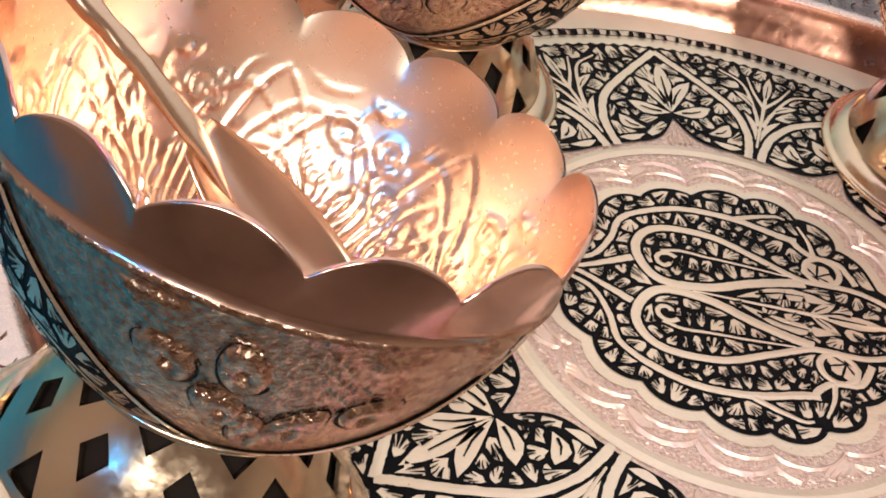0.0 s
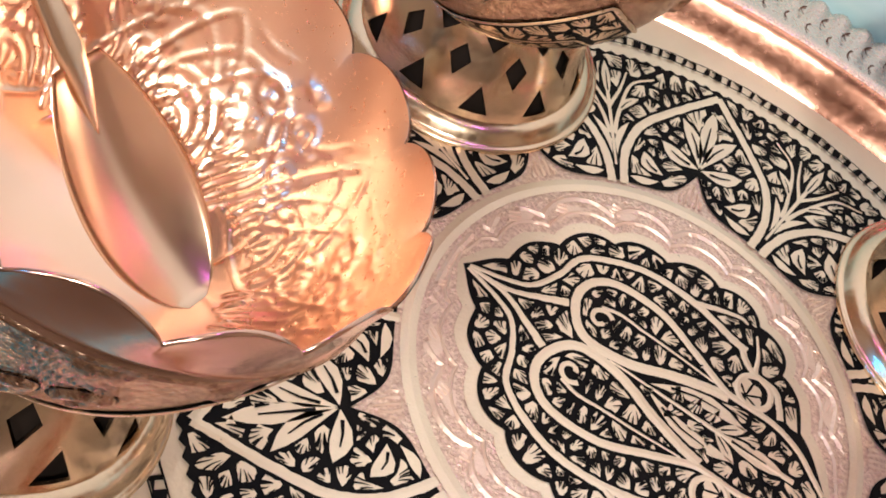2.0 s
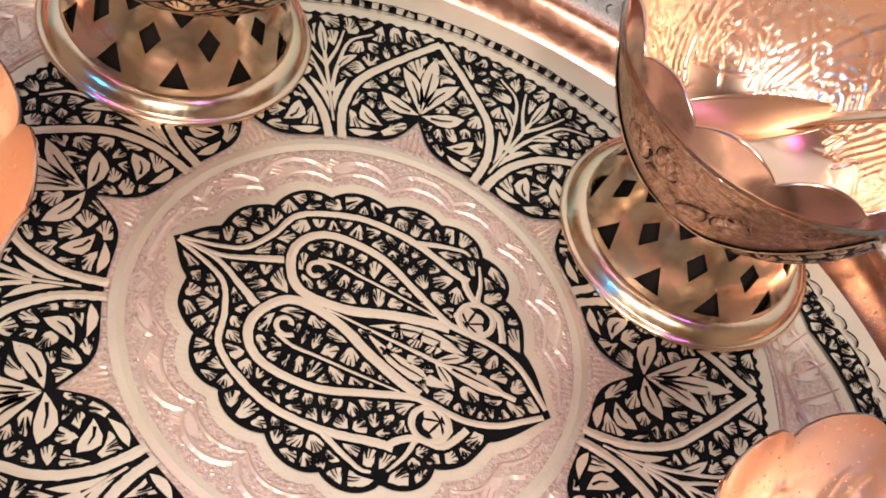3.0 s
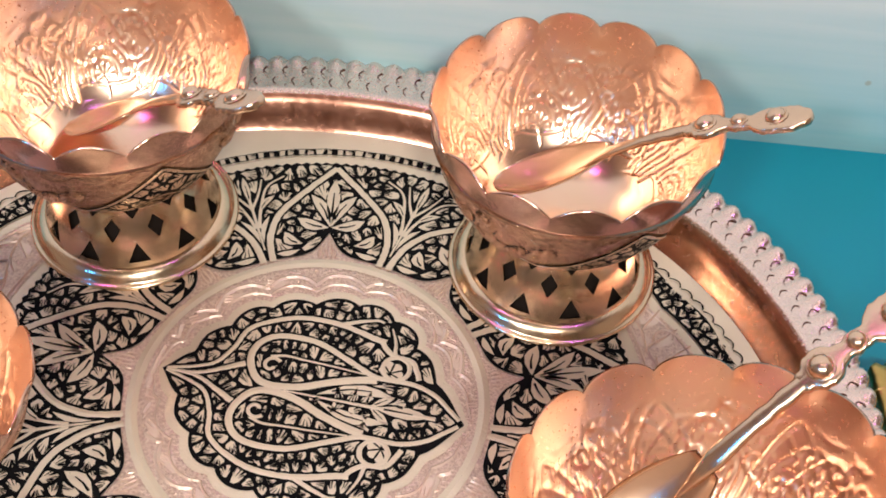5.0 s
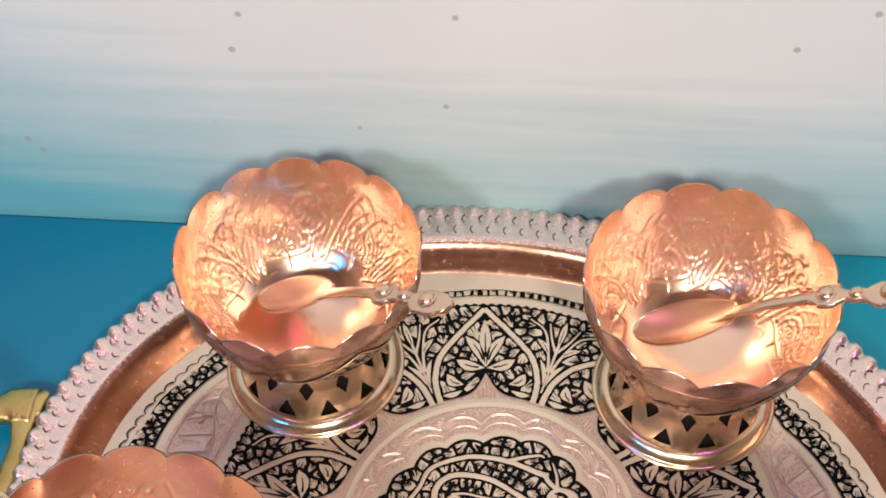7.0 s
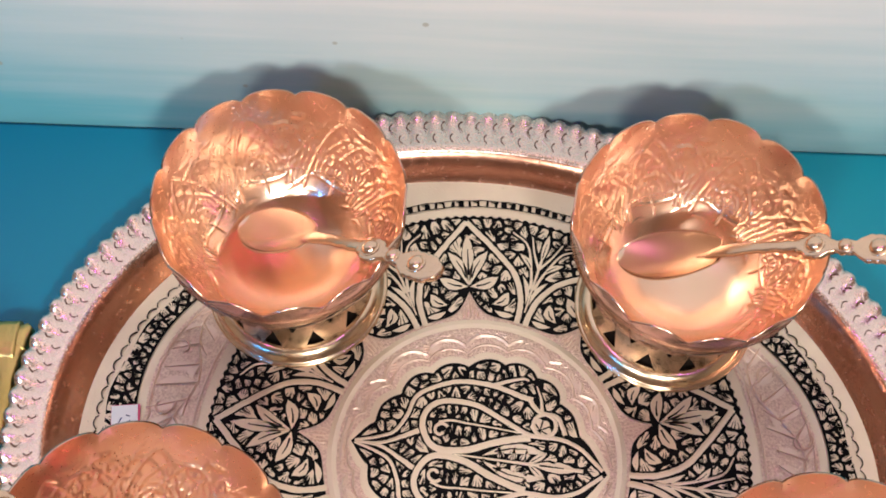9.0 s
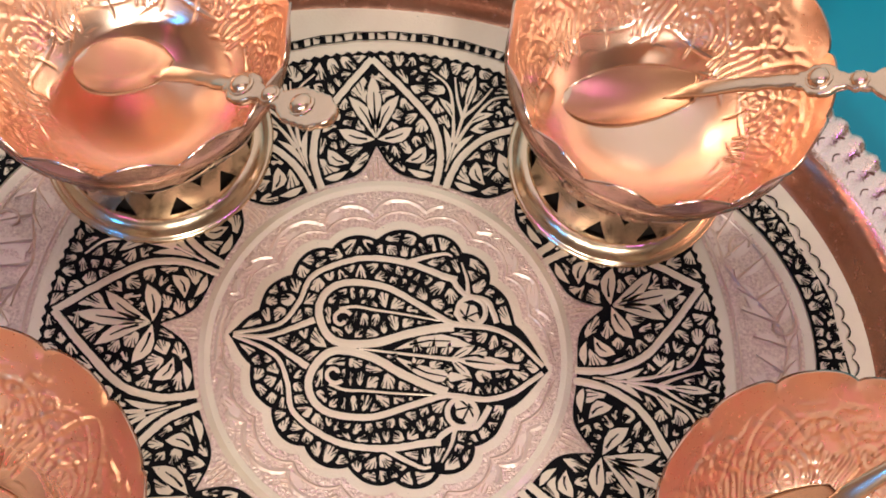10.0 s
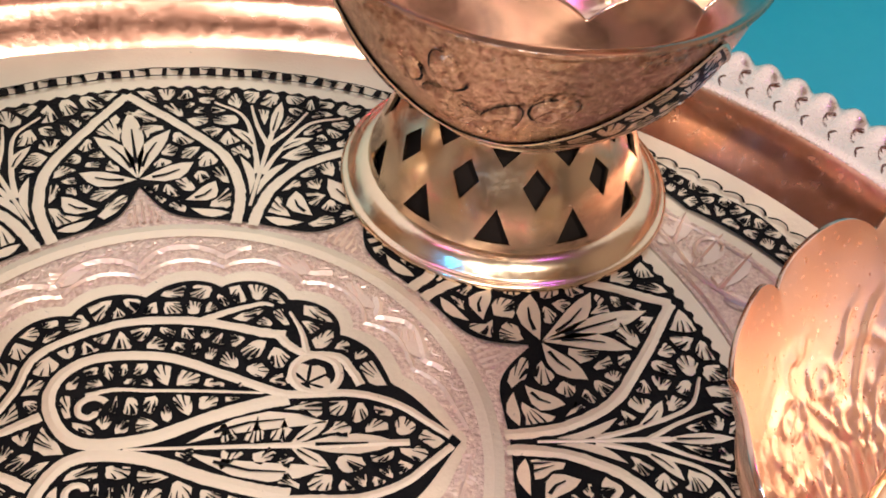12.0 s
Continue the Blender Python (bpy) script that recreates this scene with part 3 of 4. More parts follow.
def side_sample():
    a = random.choice((0, 180)) + random.uniform(-49, 49)
    return polar(random.uniform(on_oval(1.525, 1.2, a), on_oval(1.64, 1.268, a)), a)


# fans that fill the black ground between the bands
def inside(poly, x, y):
    x1, y1 = poly[:, 0], poly[:, 1]
    x2, y2 = np.roll(x1, -1), np.roll(y1, -1)
    hit = ((y1 > y) != (y2 > y)) & (x < (x2 - x1) * (y - y1) / (y2 - y1 + 1e-12) + x1)
    return hit.sum() % 2 == 1


known = np.array(taken)


def fill(tries, sample, edge, gap, room, first=(), leaves=light, cuts=slit, known=known):
    """Seeds the ground, then grows a leaf from each seed until it nears a band, another leaf or the edge; the gaps stay black."""
    seeds = np.array(first, float).reshape(-1, 2)
    for s in (room, 0.8 * room, 0.62 * room):
        for _ in range(tries):
            x, y = sample()
            if len(seeds) and np.hypot(seeds[:, 0] - x, seeds[:, 1] - y).min() < s:
                continue
            d = (np.hypot(known[:, 0] - x, known[:, 1] - y) - known[:, 2]).min()
            if d < gap + 0.007 or not edge(x, y, gap + 0.006):
                continue
            seeds = np.vstack([seeds, (x, y)])
    for x, y in seeds:
        near = seeds[(np.hypot(seeds[:, 0] - x, seeds[:, 1] - y) < 2.8 * room)]
        near = near[np.hypot(near[:, 0] - x, near[:, 1] - y) > 1e-6]
        held = known[np.hypot(known[:, 0] - x, known[:, 1] - y) < 2.0 * room + known[:, 2]]
        pts, n = [], 18
        g = gap * random.uniform(0.75, 1.25)
        reach = 1.3 * room * random.uniform(0.9, 1.1)
        for q in range(n):
            a = 2 * math.pi * q / n
            t = 0.0
            while t < reach:
                px, py = x + (t + 0.003) * math.cos(a), y + (t + 0.003) * math.sin(a)
                if len(near) and (np.hypot(near[:, 0] - px, near[:, 1] - py)).min() < t + 0.003 + 1.25 * g:
                    break
                if len(held) and (np.hypot(held[:, 0] - px, held[:, 1] - py) - held[:, 2]).min() < g:
                    break
                if not edge(px, py, 0.6 * g):
                    break
                t += 0.003
            t = max(t, 0.004) * random.uniform(0.93, 1.0)
            pts.append(np.array((x + t * math.cos(a), y + t * math.sin(a))))
        leaves.star(pts, Z_LIGHT)
        # hatching like the ribs of a fan: fine strokes from the far edge, a stout one now and then
        far = max(range(n), key=lambda q: np.hypot(*(pts[q] - (x, y))))
        foot = pts[far]
        for q in random.choice(((5, 7, 9, 11, 13), (6, 8, 10, 12), (5, 8, 10, 13), (6, 9, 11))):
            e = pts[(far + q) % n]
            a = foot + (e - foot) * random.uniform(0.35, 0.65)
            stout = 0.0095 if random.random() < 0.22 else 0.0042
            cuts.ribbon([a, (a + e) / 2 + 0.002 * np.array((random.uniform(-1, 1), random.uniform(-1, 1))), foot + (e - foot) * 1.02], stout, Z_SLIT, (0.3, 1.3))


def med_edge(x, y, m):
    return inside(med_inside, x, y) and np.hypot(med_inside[:, 0] - x, med_inside[:, 1] - y).min() > m + 0.008


def ring_edge(x, y, m):
    r, a = math.hypot(x, y), math.degrees(math.atan2(y, x))
    return r_in(a) + m + 0.008 < r < R_OUT - m - 0.008


def ring_sample():
    r, a = math.sqrt(random.uniform(0.66 ** 2, 1.19 ** 2)), random.uniform(0, 360)
    return polar(r, a)


fill(2200, lambda: (random.uniform(-0.55, 0.56), random.uniform(-0.46, 0.46)), med_edge, 0.0078, 0.047, loop_seeds)
fill(5500, ring_sample, ring_edge, 0.0088, 0.053)
fill(1500, side_sample, side_edge, 0.0075, 0.043)

piece("stippled_field", pink.mesh("stippled_field"), M_PINK, tray, "stippled rose-coloured copper fields", kind="stuff")
piece("embossed_leaves", emboss.mesh("embossed_leaves"), M_EMBOSS, tray, kind="stuff")
piece("enamel_ground", black.mesh("enamel_ground"), M_ENAMEL, tray, "black enamel ground of the engraving", kind="stuff")
piece("engraved_leaves", light.mesh("engraved_leaves"), M_PLATE, tray, "pale leaves and bands in the black engraving", kind="stuff")
piece("vein_engraving", slit.mesh("vein_engraving"), M_ENAMEL, tray, kind="stuff")

# ---- bowls and spoons ----
H_BOWL, LOBES, CELLS = 0.84, 14, 11


def turned(profile, n=112):
    """A surface of revolution through (radius, height) pairs in dm."""
    verts = [(0.1 * r * math.cos(2 * math.pi * j / n), 0.1 * r * math.sin(2 * math.pi * j / n), 0.1 * z) for r, z in profile for j in range(n)]
    return verts, grid_faces(len(profile), n)


cup_line = np.array(smooth_path([(0.002, 0.262), (0.08, 0.266), (0.16, 0.281), (0.23, 0.308), (0.285, 0.342), (0.332, 0.383), (0.375, 0.433), (0.418, 0.505), (0.456, 0.60),
                                 (0.484, 0.70), (0.498, 0.775), (0.507, 0.83)], 11))
steps = np.r_[0, np.cumsum(np.hypot(*np.diff(cup_line, axis=0).T))]
steps -= np.interp(0.285, cup_line[:, 0], steps)  # length along the side, dm, from the edge of the smooth bottom


def relief(th, s):
    """Embossed ornament on the bowl's side: palmettes, scrolls, berries and leaf ribs, as heights in dm."""
    length = steps[-1]
    h = np.zeros_like(th)
    sector = 2 * math.pi / 7
    r = 0.43

    def ridge(d, w, a):
        return a * np.exp(-(d / w) ** 2)

    u = ((th + sector / 2) % sector - sector / 2) * r  # across, dm

    v = s - 0.12
    rho = np.hypot(u, v)
    fan_angle = np.arctan2(u, v)
    upper = 1 / (1 + np.exp(-(v + 0.01) * 120))
    for k, rr in enumerate((0.05, 0.078, 0.105)):
        h += upper * ridge(rho - rr * (1 + 0.3 * np.cos(fan_angle) ** 2), 0.0045, 0.0055)
    ribs = np.abs(np.sin(fan_angle * 7))
    h += upper * np.where((rho > 0.085) & (rho < 0.115), 0.004 * ribs ** 3, 0)
    h += upper * np.where(rho < 0.045, 0.005 * np.abs(np.cos(fan_angle * 5)) ** 2, 0)
    # pointed frame over each palmette
    frame_d = np.abs(u) - 0.17 * (1 - np.clip((s - 0.02) / 0.4, 0, 1)) ** 0.7
    h += np.where((s > 0.04) & (s < 0.44), ridge(frame_d, 0.006, 0.006), 0)
    # vines: level lines of a wavy field
    rng = np.random.RandomState(4)
    field = np.zeros_like(th)
    for _ in range(12):
        field += np.sin(rng.choice((7, 7, 14, 14, 21)) * th + rng.uniform(-42, 42) * s + rng.uniform(0, 6.28))
    gs, gt = np.gradient(field, steps, th[0])
    slope = np.hypot(gs, gt / r) + 4.0
    for level in (0.0,):
        h = np.maximum(h, ridge(np.abs(field - level) / slope, 0.0045, 0.0045))
    # scrolls and leaves between the palmettes
    u2 = (th % sector - sector / 2) * r
    for cx, cy, rad in ((0.05, 0.33, 0.04), (-0.05, 0.33, 0.04), (0.0, 0.42, 0.028), (0.085, 0.24, 0.03), (-0.085, 0.24, 0.03)):
        d = np.hypot(u2 - cx, s - cy)
        a = np.arctan2(s - cy, u2 - cx)
        h += ridge(np.abs(d - rad * (0.75 + 0.25 * np.sin(a * 1.5))), 0.006, 0.006)
        h += ridge(d, 0.011, 0.008)
    for k in range(5):
        h += np.where((s > 0.06) & (s < 0.22), ridge(np.abs(u2 - (k - 2) * 0.028 - 0.02 * np.sin(s * 22)), 0.005, 0.005), 0)
    # berries in rows
    for row, off in ((0.455, 0.0), (0.285, 0.5)):
        q = ((th * r / 0.075 + off) % 1 - 0.5) * 0.075
        h += ridge(np.hypot(q, s - row), 0.011, 0.006 if row > 0.4 else 0.004)
    # small hollow rosettes strewn between the stems
    for _ in range(44):
        a0, s0 = rng.uniform(0, 2 * math.pi), rng.uniform(0.07, length - 0.16)
        d = np.hypot(((th - a0 + math.pi) % (2 * math.pi) - math.pi) * r, s - s0)
        h = np.where(d < 0.018, 0.0, h) + ridge(d - 0.011, 0.0045, 0.006)
    # two flowing stems
    for ph in (0, math.pi):
        h += ridge(np.abs(s - 0.27 - 0.10 * np.sin(7 * th + ph + 0.6)), 0.006, 0.006)
    fade = np.clip((s - 0.02) / 0.03, 0, 1) * np.clip((length - 0.115 - s) / 0.03, 0, 1)
    return 0.72 * h * fade


SWAGS, DIP = 3, -124.0  # swags of the garland, and the angle of its first dip


def from_dip(th):
    """Angle from the nearest dip of the garland, radians."""
    sector = 2 * math.pi / SWAGS
    return (th - radians(DIP) + sector / 2) % sector - sector / 2


def wave(th):
    """Height along the side to which the engraved garland reaches."""
    d = np.abs(from_dip(th)) / (math.pi / SWAGS)
    return 0.035 + 0.37 * np.clip((d - 0.10) / 0.90, 0, 1) ** 1.15


# petals of the blossoms outside: lean, place across and up from the dip, half length
PETALS = ((-0.9, -0.075, 0.225, 0.05), (-0.25, -0.012, 0.175, 0.055), (0.55, 0.055, 0.215, 0.06), (-0.35, -0.06, 0.33, 0.05), (1.0, 0.16, 0.27, 0.05), (-1.1, -0.17, 0.30, 0.05))


def relief_outside(th, s):
    """Raised work on the outside, in dm: a blossom with pitted petals over each dip, combs of strokes and leaf ribs."""
    u = from_dip(th) * 0.46
    h = np.zeros_like(th)
    for a, cu, cs, long in PETALS:
        du, ds = (u - cu) * math.cos(a) - (s - cs) * math.sin(a), (u - cu) * math.sin(a) + (s - cs) * math.cos(a)
        d = np.hypot(du / (0.034 - 0.15 * np.clip(ds, -0.05, 0.05)), ds / long)
        h += 0.013 / (1 + np.exp((d - 1) * 16)) - 0.006 * np.exp(-((d - 1.12) / 0.1) ** 2) - 0.02 * np.exp(-(np.hypot(du / 0.007, (ds + 0.01) / 0.012)) ** 2)
    for k in range(4):  # strokes under the ridge
        for cu in (0.14, -0.2, 0.34):
            d = np.abs(u - cu - 0.008 * k)
            h += 0.010 * np.exp(-((s - 0.40 + 0.021 * k + 0.05 * (u - cu)) / 0.0065) ** 2) / (1 + np.exp((d - 0.045 + 0.006 * k) * 250))
    for k in range(3):
        line = (s - 0.36) + 0.9 * (u - 0.03 - 0.03 * k)
        h += np.where((u > 0.02) & (u < 0.13), 0.007 * np.exp(-(line / 0.006) ** 2) * (0.6 + 0.4 * np.sin(u * 500)), 0)
    h *= np.clip((s - wave(th) - 0.012) / 0.012, 0, 1)
    return np.clip(h, -0.007, 0.013) * np.clip((steps[-1] - 0.122 - s) / 0.012, 0, 1)


def cup_mesh():
    n = 576
    m = len(cup_line)
    th = np.linspace(0, 2 * math.pi, n, endpoint=False)
    T, S = np.meshgrid(th, steps)
    hgt = np.clip(relief(T, S), 0, 0.009)
    out = relief_outside(T, S)
    rows = []
    tan = np.gradient(cup_line, axis=0)
    tan /= np.hypot(*tan.T)[:, None]
    lobe = np.abs(np.sin(0.5 * LOBES * th))
    for i in range(m):
        u = np.clip((steps[i] / steps[-1] - 0.82) / 0.18, 0, 1)
        shift = u * (0.058 * lobe ** 0.65 - 0.033)
        z = cup_line[i, 1] + shift
        r = cup_line[i, 0] + shift * tan[i, 0] / max(0.5, tan[i, 1]) - u * u * 0.015 * (lobe ** 1.5 - 0.35)
        rows.append((r, z))
    verts = []
    for i, (r, z) in enumerate(rows):  # inside, relief towards the axis
        rr, zz = r - hgt[i] * tan[i, 1], z + hgt[i] * tan[i, 0]
        verts += list(zip(0.1 * rr * np.cos(th), 0.1 * rr * np.sin(th), 0.1 * zz + 0 * th))
    inside_mesh = mesh_of("cup", verts, [f[::-1] for f in grid_faces(m, n)] + [tuple(range(n))])
    wall, verts = 0.008, verts[-n:]
    low = int((cup_line[:, 0] < 0.235).sum())
    for i in range(m - 1, low - 1, -1):  # outside
        r, z = rows[i]
        ext = wall + out[i] + (0.012 * math.exp(-((steps[i] - steps[-1] + 0.115) / 0.008) ** 2))
        rr, zz = r + ext * tan[i, 1], z - ext * tan[i, 0]
        verts += list(zip(0.1 * rr * np.cos(th), 0.1 * rr * np.sin(th), 0.1 * zz))
    cut = int((steps > steps[-1] - 0.115).sum())
    lip = mesh_of("lip", verts[:(cut + 1) * n], [f[::-1] for f in grid_faces(cut + 1, n)])
    return inside_mesh, lip, mesh_of("outer_side", verts[cut * n:], [f[::-1] for f in grid_faces(m - low + 1 - cut, n)])


def outside(s):
    """Radius and height just outside the bowl's side, by length along the side."""
    return np.interp(s, steps, cup_line[:, 0]), np.interp(s, steps, cup_line[:, 1])


def garland_meshes():
    """The engraved garland round the outside: black ground up to a pale wavy edge, with pale leaves and hatching."""
    scale = 0.42

    def lift(x, y, z):
        r, zz = outside(y)
        a = x / scale
        out = 0.0085 + 0.4 * z
        return 0.1 * (r + out) * math.cos(a), 0.1 * (r + out) * math.sin(a), 0.1 * (zz - 0.005)

    dark, pale, hatch = Flat(lift), Flat(lift), Flat(lift)
    whole = 2 * math.pi * scale
    n = 180
    for q in range(n):
        x0, x1 = whole * q / n, whole * (q + 1) / n
        h0, h1 = float(wave(x0 / scale)) + 0.03, float(wave(x1 / scale)) + 0.03
        for k in range(8):
            dark.poly([(x0, -0.03 + h0 * k / 8), (x1, -0.03 + h1 * k / 8), (x1, -0.03 + h1 * (k + 1) / 8), (x0, -0.03 + h0 * (k + 1) / 8)], 0.004)
    edge_line_ = [(whole * q / 240, float(wave(whole * q / 240 / scale))) for q in range(241)]
    pale.ribbon(edge_line_, 0.014, 0.012, wobble=0.1, crown=0.008)
    for k in range(SWAGS):
        mid = radians(DIP + 360 * k / SWAGS)
        for a, cu, cs, long in PETALS:
            x_axis, y_axis = np.array((math.cos(a), -math.sin(a))), np.array((math.sin(a), math.cos(a)))
            at = lambda du, ds: (scale * mid + (cu + (du * x_axis + ds * y_axis)[0]) * scale / 0.46, cs + (du * x_axis + ds * y_axis)[1])
            hatch.poly([at(0.006 * math.cos(q * 0.785), -0.01 + 0.011 * math.sin(q * 0.785)) for q in range(8)], -0.006)
            ring = [at(0.037 * (1 - 0.2 * math.sin(q)) * math.cos(q), 1.1 * long * math.sin(q)) for q in np.linspace(0.3, 5.6, 24)]
            hatch.ribbon(ring, 0.006, 0.001, (0.3, 1.0), 0.4)
    stem = [(x, 0.5 * y + 0.012 * math.sin(x * 24)) for x, y in edge_line_ if y > 0.09]
    held = [(x, y, 0.007) for x, y in edge_line_]
    for a, b in zip(stem, stem[1:]):
        if b[0] - a[0] < 0.03:
            pale.ribbon([a, b], 0.011, 0.011)
            held.append((*a, 0.0055))
    fill(900, lambda: (random.uniform(0.01, whole - 0.01), random.uniform(-0.02, 0.36)), lambda x, y, m: -0.028 + m < y < float(wave(x / scale)) - m, 0.007, 0.056, (), pale, hatch, np.array(held))
    return dark.mesh("garland"), pale.mesh("garland_leaves"), hatch.mesh("garland_hatching")


def foot_mesh():
    """The pierced dome of the foot: rings of triangles and diamonds cut through."""
    from mathutils import geometry
    dome = smooth_path([(0.338, 0.062), (0.325, 0.11), (0.298, 0.175), (0.268, 0.23), (0.246, 0.268), (0.24, 0.29)], 8)
    dome = np.array(dome)
    cell = [(0, 0), (0.25, 0), (0.5, 0), (0.75, 0), (1, 0), (1, 0.18), (1, 0.36), (0.80, 0.52), (1, 0.68), (1, 0.84), (1, 1), (0.75, 1), (0.5, 1), (0.25, 1), (0, 1), (0, 0.84),
            (0, 0.68), (0.20, 0.52), (0, 0.36), (0, 0.18)]
    low = [(0.28, 0.10), (0.5, 0.10), (0.72, 0.10), (0.5, 0.36)]
    top = [(0.26, 0.94), (0.5, 0.94), (0.74, 0.94), (0.5, 0.67)]
    pts, edges = [], []
    for loop in (cell, low, top):
        k = len(pts)
        pts += [Vector(p) for p in loop]
        edges += [(k + i, k + (i + 1) % len(loop)) for i in range(len(loop))]
    pts += [Vector((x, y)) for x in (0.33, 0.5, 0.67) for y in (0.46, 0.51, 0.57)]
    vs, _, fs, *_ = geometry.delaunay_2d_cdt(pts, edges, [], 0, 1e-5)
    loops = [np.array(q) for q in (cell, low, top)]
    keep = []
    for f_ in fs:
        c = sum((vs[i] for i in f_), Vector((0, 0))) / len(f_)
        if inside(loops[0], c.x, c.y) and not inside(loops[1], c.x, c.y) and not inside(loops[2], c.x, c.y):
            keep.append(tuple(f_))
    verts, faces, seen = [], [], {}
    for c in range(CELLS):
        ids = []
        for p in vs:
            key = (round((c + p.x) % CELLS, 3), round(p.y, 3))
            if key not in seen:
                t = min(1, max(0, p.y)) * (len(dome) - 1)
                r, z = (np.interp(t, np.arange(len(dome)), dome[:, q]) for q in (0, 1))
                a = 2 * math.pi * (c + p.x) / CELLS
                seen[key] = len(verts)
                verts.append((0.1 * r * math.cos(a), 0.1 * r * math.sin(a), 0.1 * z))
            ids.append(seen[key])
        faces += [tuple(ids[i] for i in f_) for f_ in keep]
    return mesh_of("pierced_dome", verts, faces)


def build_bowl(name):
    thing = tagged(new(name), "embossed copper footed bowl with a scalloped rim", "bowl", group="footed bowls on the tray")
    within, edge, without = cup_mesh()
    piece("cup", within, M_BOWL, thing)
    piece("lip", edge, M_LIP, thing, "plain lobed lip of the bowl")
    cup = piece("outer_side", without, M_SHELL, thing, "stippled copper outside of the bowl")
    ground, leaves, hatching = garland_meshes()
    piece("garland", ground, M_ENAMEL, cup, "black engraved ground in swags")
    piece("garland_leaves", leaves, M_CREAM, cup, "pale leaves and wavy edge of the engraving")
    piece("garland_hatching", hatching, M_ENAMEL, cup)
    dome = piece("pierced_dome", foot_mesh(), M_FOOT, thing, "pierced copper foot with diamond and triangle holes")
    # inner faces of the dome take the shade colour too
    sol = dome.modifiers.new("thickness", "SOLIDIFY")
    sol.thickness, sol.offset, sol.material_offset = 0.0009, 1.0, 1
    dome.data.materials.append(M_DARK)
    dome.modifiers.new("crisp", "EDGE_SPLIT").split_angle = radians(35)
    # added dark cone: the unlit hollow behind the holes, put into colour
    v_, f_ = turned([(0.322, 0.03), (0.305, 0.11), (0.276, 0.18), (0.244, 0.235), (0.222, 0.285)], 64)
    piece("foot_shade_sheet", mesh_of("foot_shade_sheet", v_, f_), M_DARK, thing, "dark sheet added inside the foot for the shade behind its holes")
    v_, f_ = turned([(0.31, 0.004), (0.40, 0.0), (0.409, 0.005), (0.412, 0.012), (0.409, 0.019), (0.402, 0.023), (0.396, 0.024), (0.391, 0.03), (0.382, 0.043), (0.370, 0.055), (0.356, 0.063), (0.342, 0.067), (0.334, 0.068), (0.328, 0.062)])
    piece("base_ring", mesh_of("base_ring", v_, f_), M_FOOT, thing, "stepped and polished base ring")
    v_, f_ = turned([(0.236, 0.280), (0.249, 0.284), (0.253, 0.291), (0.25, 0.298), (0.24, 0.304)])
    piece("collar", mesh_of("collar", v_, f_), M_FOOT, thing)
    return thing


def lean(x, y, z, nx, ny, turn=0.0):
    """A pose at (x, y, z) dm whose upright axis leans along (nx, ny, 1)."""
    q = Vector((0, 0, 1)).rotation_difference(Vector((nx, ny, 1)).normalized())
    return Matrix.Translation((0.1 * x, 0.1 * y, 0.1 * z)) @ q.to_matrix().to_4x4() @ Matrix.Rotation(radians(turn), 4, "Z")


n_bl = Vector((0.204, 0.297, 1)).normalized()
n_br = Vector((-0.2016, 0.2455, 1)).normalized()
base_bl = Vector((-1.063, -0.769, 0.951)) - H_BOWL * n_bl
base_br = Vector((1.253, -0.63, 0.93)) - H_BOWL * n_br
bowl = build_bowl("footed_bowl")
bowl.matrix_basis = lean(0.765, 0.818, 0.006, 0, 0, 10)
copy_thing(bowl, lean(-0.915, 0.70, 0.006, 0, 0, 17))
for m in (lean(*base_bl, 0.204, 0.297, 47.1), lean(*base_br, -0.2016, 0.2455, 5)):
    tagged(copy_thing(bowl, m), "embossed copper footed bowl tilted against the tray's rim")


def loft(path, widths, heights, n=14, power=0.85):
    """A solid bar along the x axis: sections of the given half widths and half heights."""
    verts = []
    for (x, z), w, h in zip(path, widths, heights):
        for q in range(n):
            a = 2 * math.pi * q / n
            c, s_ = math.cos(a), math.sin(a)
            verts.append((0.1 * x, 0.1 * w * math.copysign(abs(c) ** power, c), 0.1 * (z + h * math.copysign(abs(s_) ** power, s_))))
    faces = grid_faces(len(path), n) + [tuple(range(n))[::-1], tuple(range(len(verts) - n, len(verts)))]
    return [f[::-1] for f in faces], verts


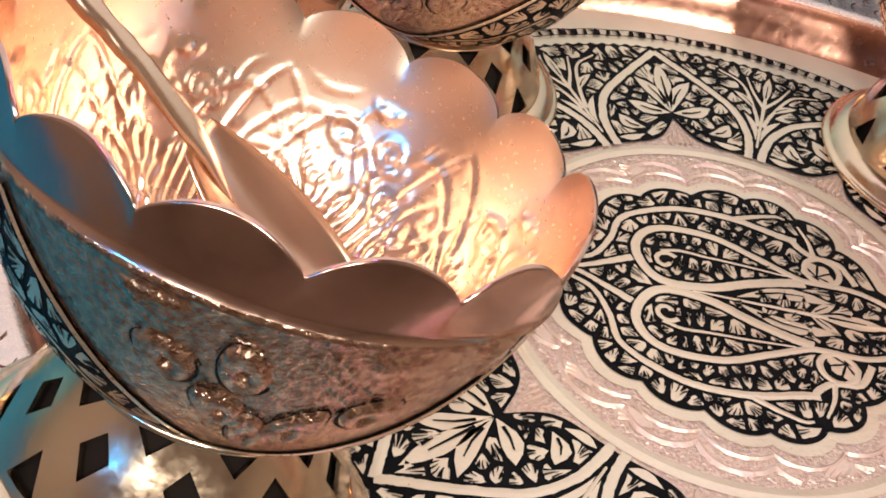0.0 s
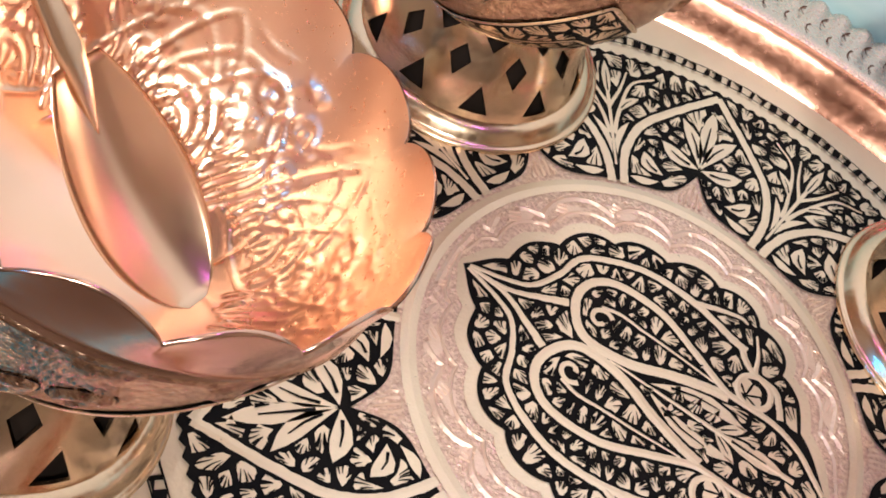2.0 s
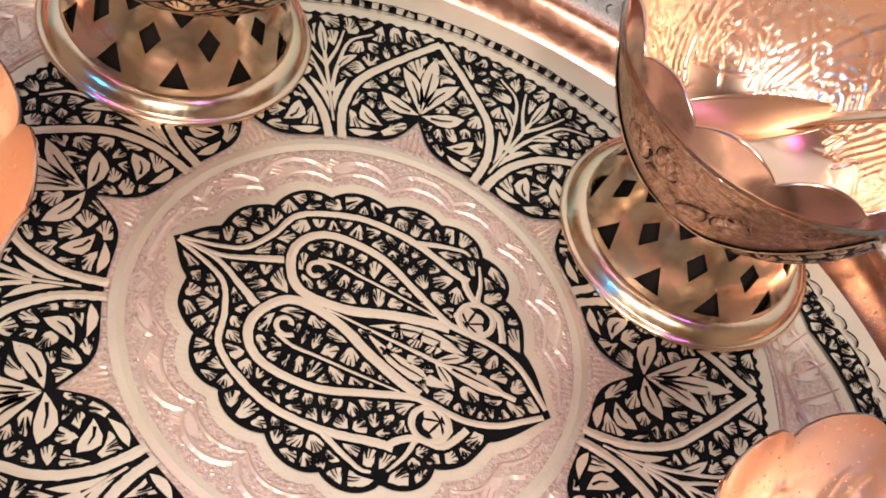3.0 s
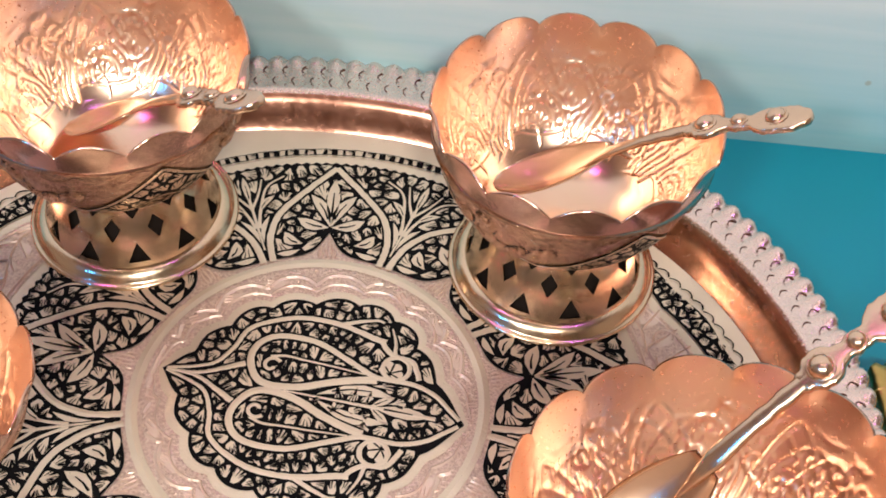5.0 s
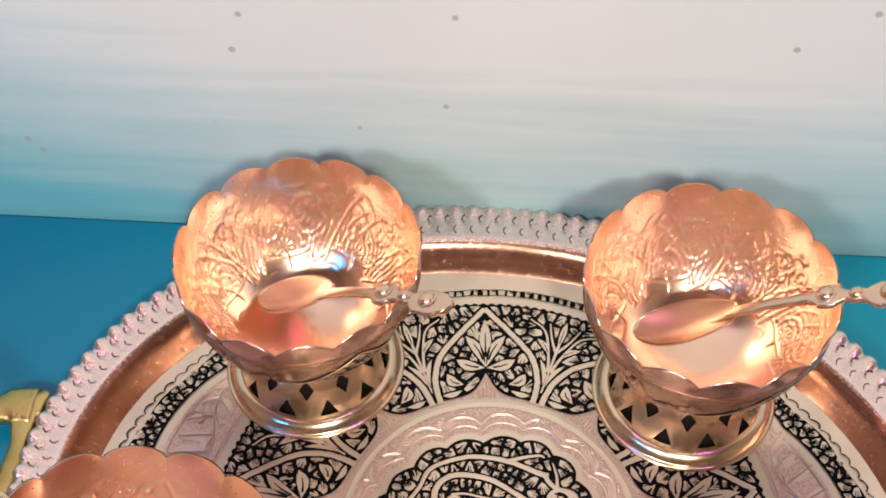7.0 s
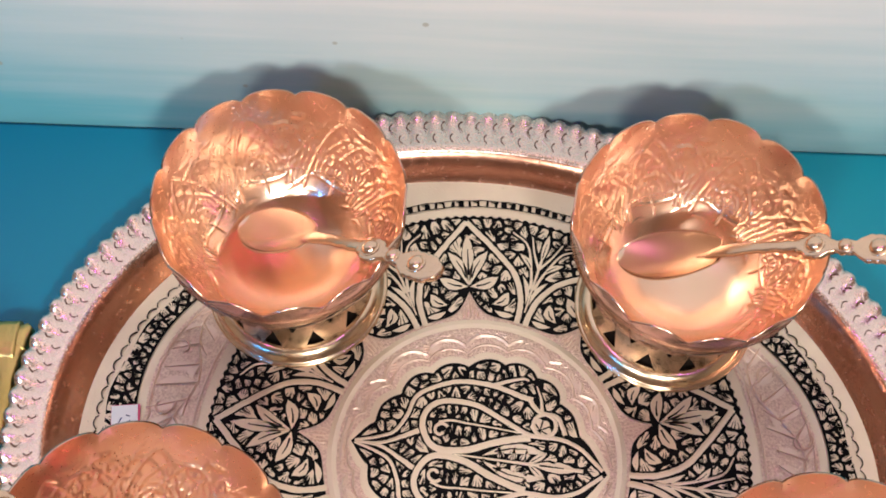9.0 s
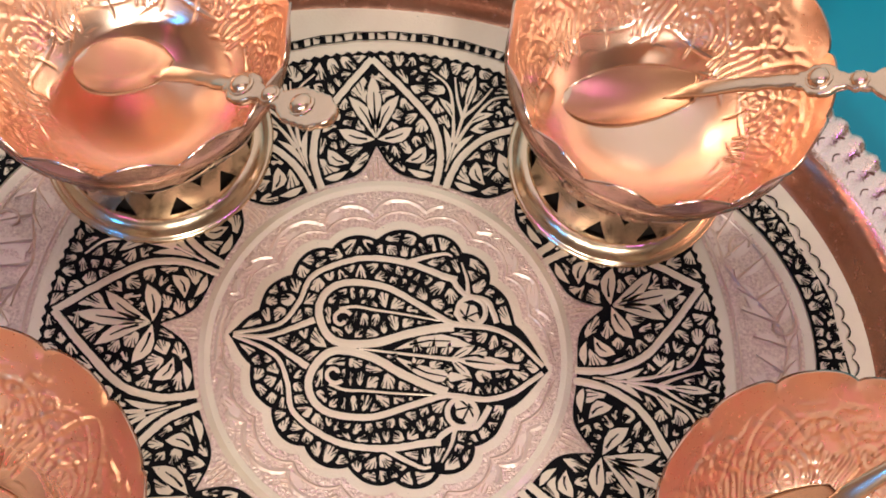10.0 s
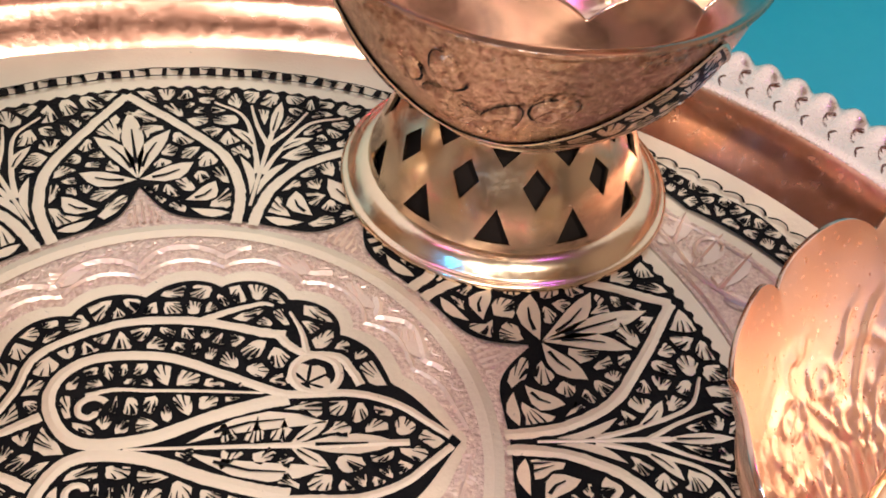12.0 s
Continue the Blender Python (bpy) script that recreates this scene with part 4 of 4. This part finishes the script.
def build_spoon():
    """A spoon along x: the tip of its bowl at 0, the end of its handle at 1.25 dm."""
    thing = tagged(new("spoon"), "copper teaspoon with an ornate knobbed handle resting in a bowl", "spoon", group="spoons in the bowls")
    rows, cols = 22, 17
    top, low = [], []
    for i in range(rows):
        t = i / (rows - 1)
        w = 0.138 * (math.sin(math.pi * min(1, t * 0.93 + 0.012)) ** 0.55) * (1 - 0.30 * t) + 0.012 * t
        for j in range(cols):
            q = 2 * j / (cols - 1) - 1
            x, y = 0.50 * t, w * q
            dish = 0.045 * (1 - q * q) * math.sin(math.pi * min(1, t * 0.95)) ** 0.8
            z = 0.03 - dish + 0.035 * t * t
            top.append((0.1 * x, 0.1 * y, 0.1 * z))
            low.append((0.1 * x, 0.1 * y * 1.03, 0.1 * (z - 0.009)))
    n = len(top)
    faces = grid_faces(rows, cols, wrap=False)
    faces = [f[::-1] for f in faces] + [tuple(n + i for i in f) for f in faces]
    edge = [i * cols for i in range(rows)] + [(rows - 1) * cols + j for j in range(1, cols)] + [i * cols + cols - 1 for i in range(rows - 2, -1, -1)] + [j for j in range(cols - 2, 0, -1)]
    faces += [(a, b, n + b, n + a) for a, b in zip(edge, edge[1:] + edge[:1])]
    piece("spoon_bowl", mesh_of("spoon_bowl", top + low, faces), M_SPOON, thing)
    xs = np.linspace(0.36, 0.92, 30)
    rise = [(0.36, 0.006), (0.40, 0.020), (0.45, 0.042), (0.52, 0.060), (0.65, 0.078), (0.80, 0.085), (0.92, 0.082)]
    path = [(x, float(np.interp(x, [q[0] for q in rise], [q[1] for q in rise]))) for x in xs]
    wide = [float(np.interp(x, (0.36, 0.44, 0.52, 0.66, 0.8, 0.92), (0.003, 0.018, 0.032, 0.024, 0.026, 0.032))) + 0.003 * math.sin(x * 75) * (x > 0.68) for x in xs]
    f_, v_ = loft(path, wide, [float(np.interp(x, (0.36, 0.5, 0.92), (0.003, 0.011, 0.019))) for x in xs])
    piece("stem", mesh_of("stem", v_, f_), M_SPOON, thing)
    xs = np.linspace(0.82, 1.25, 60)
    def swell(x):
        return float(np.interp(x, (0.82, 0.85, 0.875, 0.92, 0.95, 0.975, 1.0, 1.03, 1.05, 1.085, 1.10, 1.19, 1.20, 1.245, 1.25),
                               (0.026, 0.034, 0.056, 0.058, 0.036, 0.024, 0.033, 0.030, 0.030, 0.058, 0.063, 0.063, 0.058, 0.030, 0.012)))
    f_, v_ = loft([(x, 0.086 - 0.1 * max(0, x - 0.9)) for x in xs], [swell(x) + 0.002 * math.sin(x * 190) for x in xs], [0.015 if 0.83 < x < 1.245 else 0.010 for x in xs], 18, 0.55)
    piece("finial", mesh_of("finial", v_, f_), M_SPOON, thing, "cast flat handle end in two plates")
    for x, r in ((0.897, 0.034), (1.013, 0.026), (1.135, 0.034)):
        bm = bmesh.new()
        bmesh.ops.create_uvsphere(bm, u_segments=18, v_segments=10, radius=0.1 * r, matrix=Matrix.Translation((0.1 * x, 0, 0.1 * (0.101 - 0.1 * max(0, x - 0.9)))) @ Matrix.Diagonal((1, 1, 0.75, 1)))
        me = bpy.data.meshes.new("knob")
        bm.to_mesh(me)
        bm.free()
        me.polygons.foreach_set("use_smooth", [True] * len(me.polygons))
        knob = piece("knob", me, M_SPOON, thing)
        ring, n = [], 20
        for q in range(n):  # a beaded collar round the knob
            a = 2 * math.pi * q / n
            for rr, zz in ((0.95, 0.006), (1.10, 0.010), (1.22, 0.002)):
                ring.append((0.1 * (x + r * rr * math.cos(a)), 0.1 * r * rr * math.sin(a), 0.1 * (0.098 - 0.1 * max(0, x - 0.9) + zz * (0.7 + 0.3 * math.cos(10 * a)))))
        faces = [(3 * q + k, 3 * ((q + 1) % n) + k, 3 * ((q + 1) % n) + k + 1, 3 * q + k + 1) for q in range(n) for k in (0, 1)]
        piece("collar", mesh_of("collar", ring, [g[::-1] for g in faces]), M_SPOON, knob)
    return thing


def spoon_pose(tip, end, roll=0.0):
    """Lays the spoon from tip to end, dm, its hollow turned upwards."""
    a, b = Vector(tip) * 0.1, Vector(end) * 0.1
    x = (b - a).normalized()
    y = Vector((0, 0, 1)).cross(x).normalized()
    z = x.cross(y)
    m = Matrix((x, y, z)).transposed().to_4x4()
    return Matrix.Translation(a) @ m @ Matrix.Rotation(radians(roll), 4, "X")


spoon = build_spoon()
spoon.matrix_basis = spoon_pose((0.515, 0.87, 0.35), (1.54, 0.655, 1.07))
copy_thing(spoon, spoon_pose((-1.14, 0.80, 0.35), (-0.19, 0.33, 1.02)))
copy_thing(spoon, spoon_pose((-0.915, -0.81, 0.45), (-1.80, -0.69, 1.22)))
copy_thing(spoon, spoon_pose((0.99, -0.73, 0.47), (1.74, -0.11, 1.15)))

# ---- price tag ----
tag = tagged(new("price_tag"), "small white paper price tag with a pink edge on the tray", "price tag")
tag.matrix_basis = pose(-0.1545, -0.004, 0.0012, 6, 0, 12)
box("paper", (0.0115, 0.0115, 0.0003), M_TAG, tag, pose(0, 0, 0.0004))
box("coloured_edge", (0.0125, 0.0125, 0.0003), M_TAGEDGE, tag, pose(0.0003, -0.0002, 0.0))
for x, y, w, r in ((-0.002, -0.001, 0.003, 60), (0.001, -0.002, 0.0035, 30), (0.0015, 0.001, 0.002, -20)):
    box("pen_stroke", (w, 0.0005, 0.0001), M_INK, tag, pose(x, y, 0.0006, 0, 0, r))
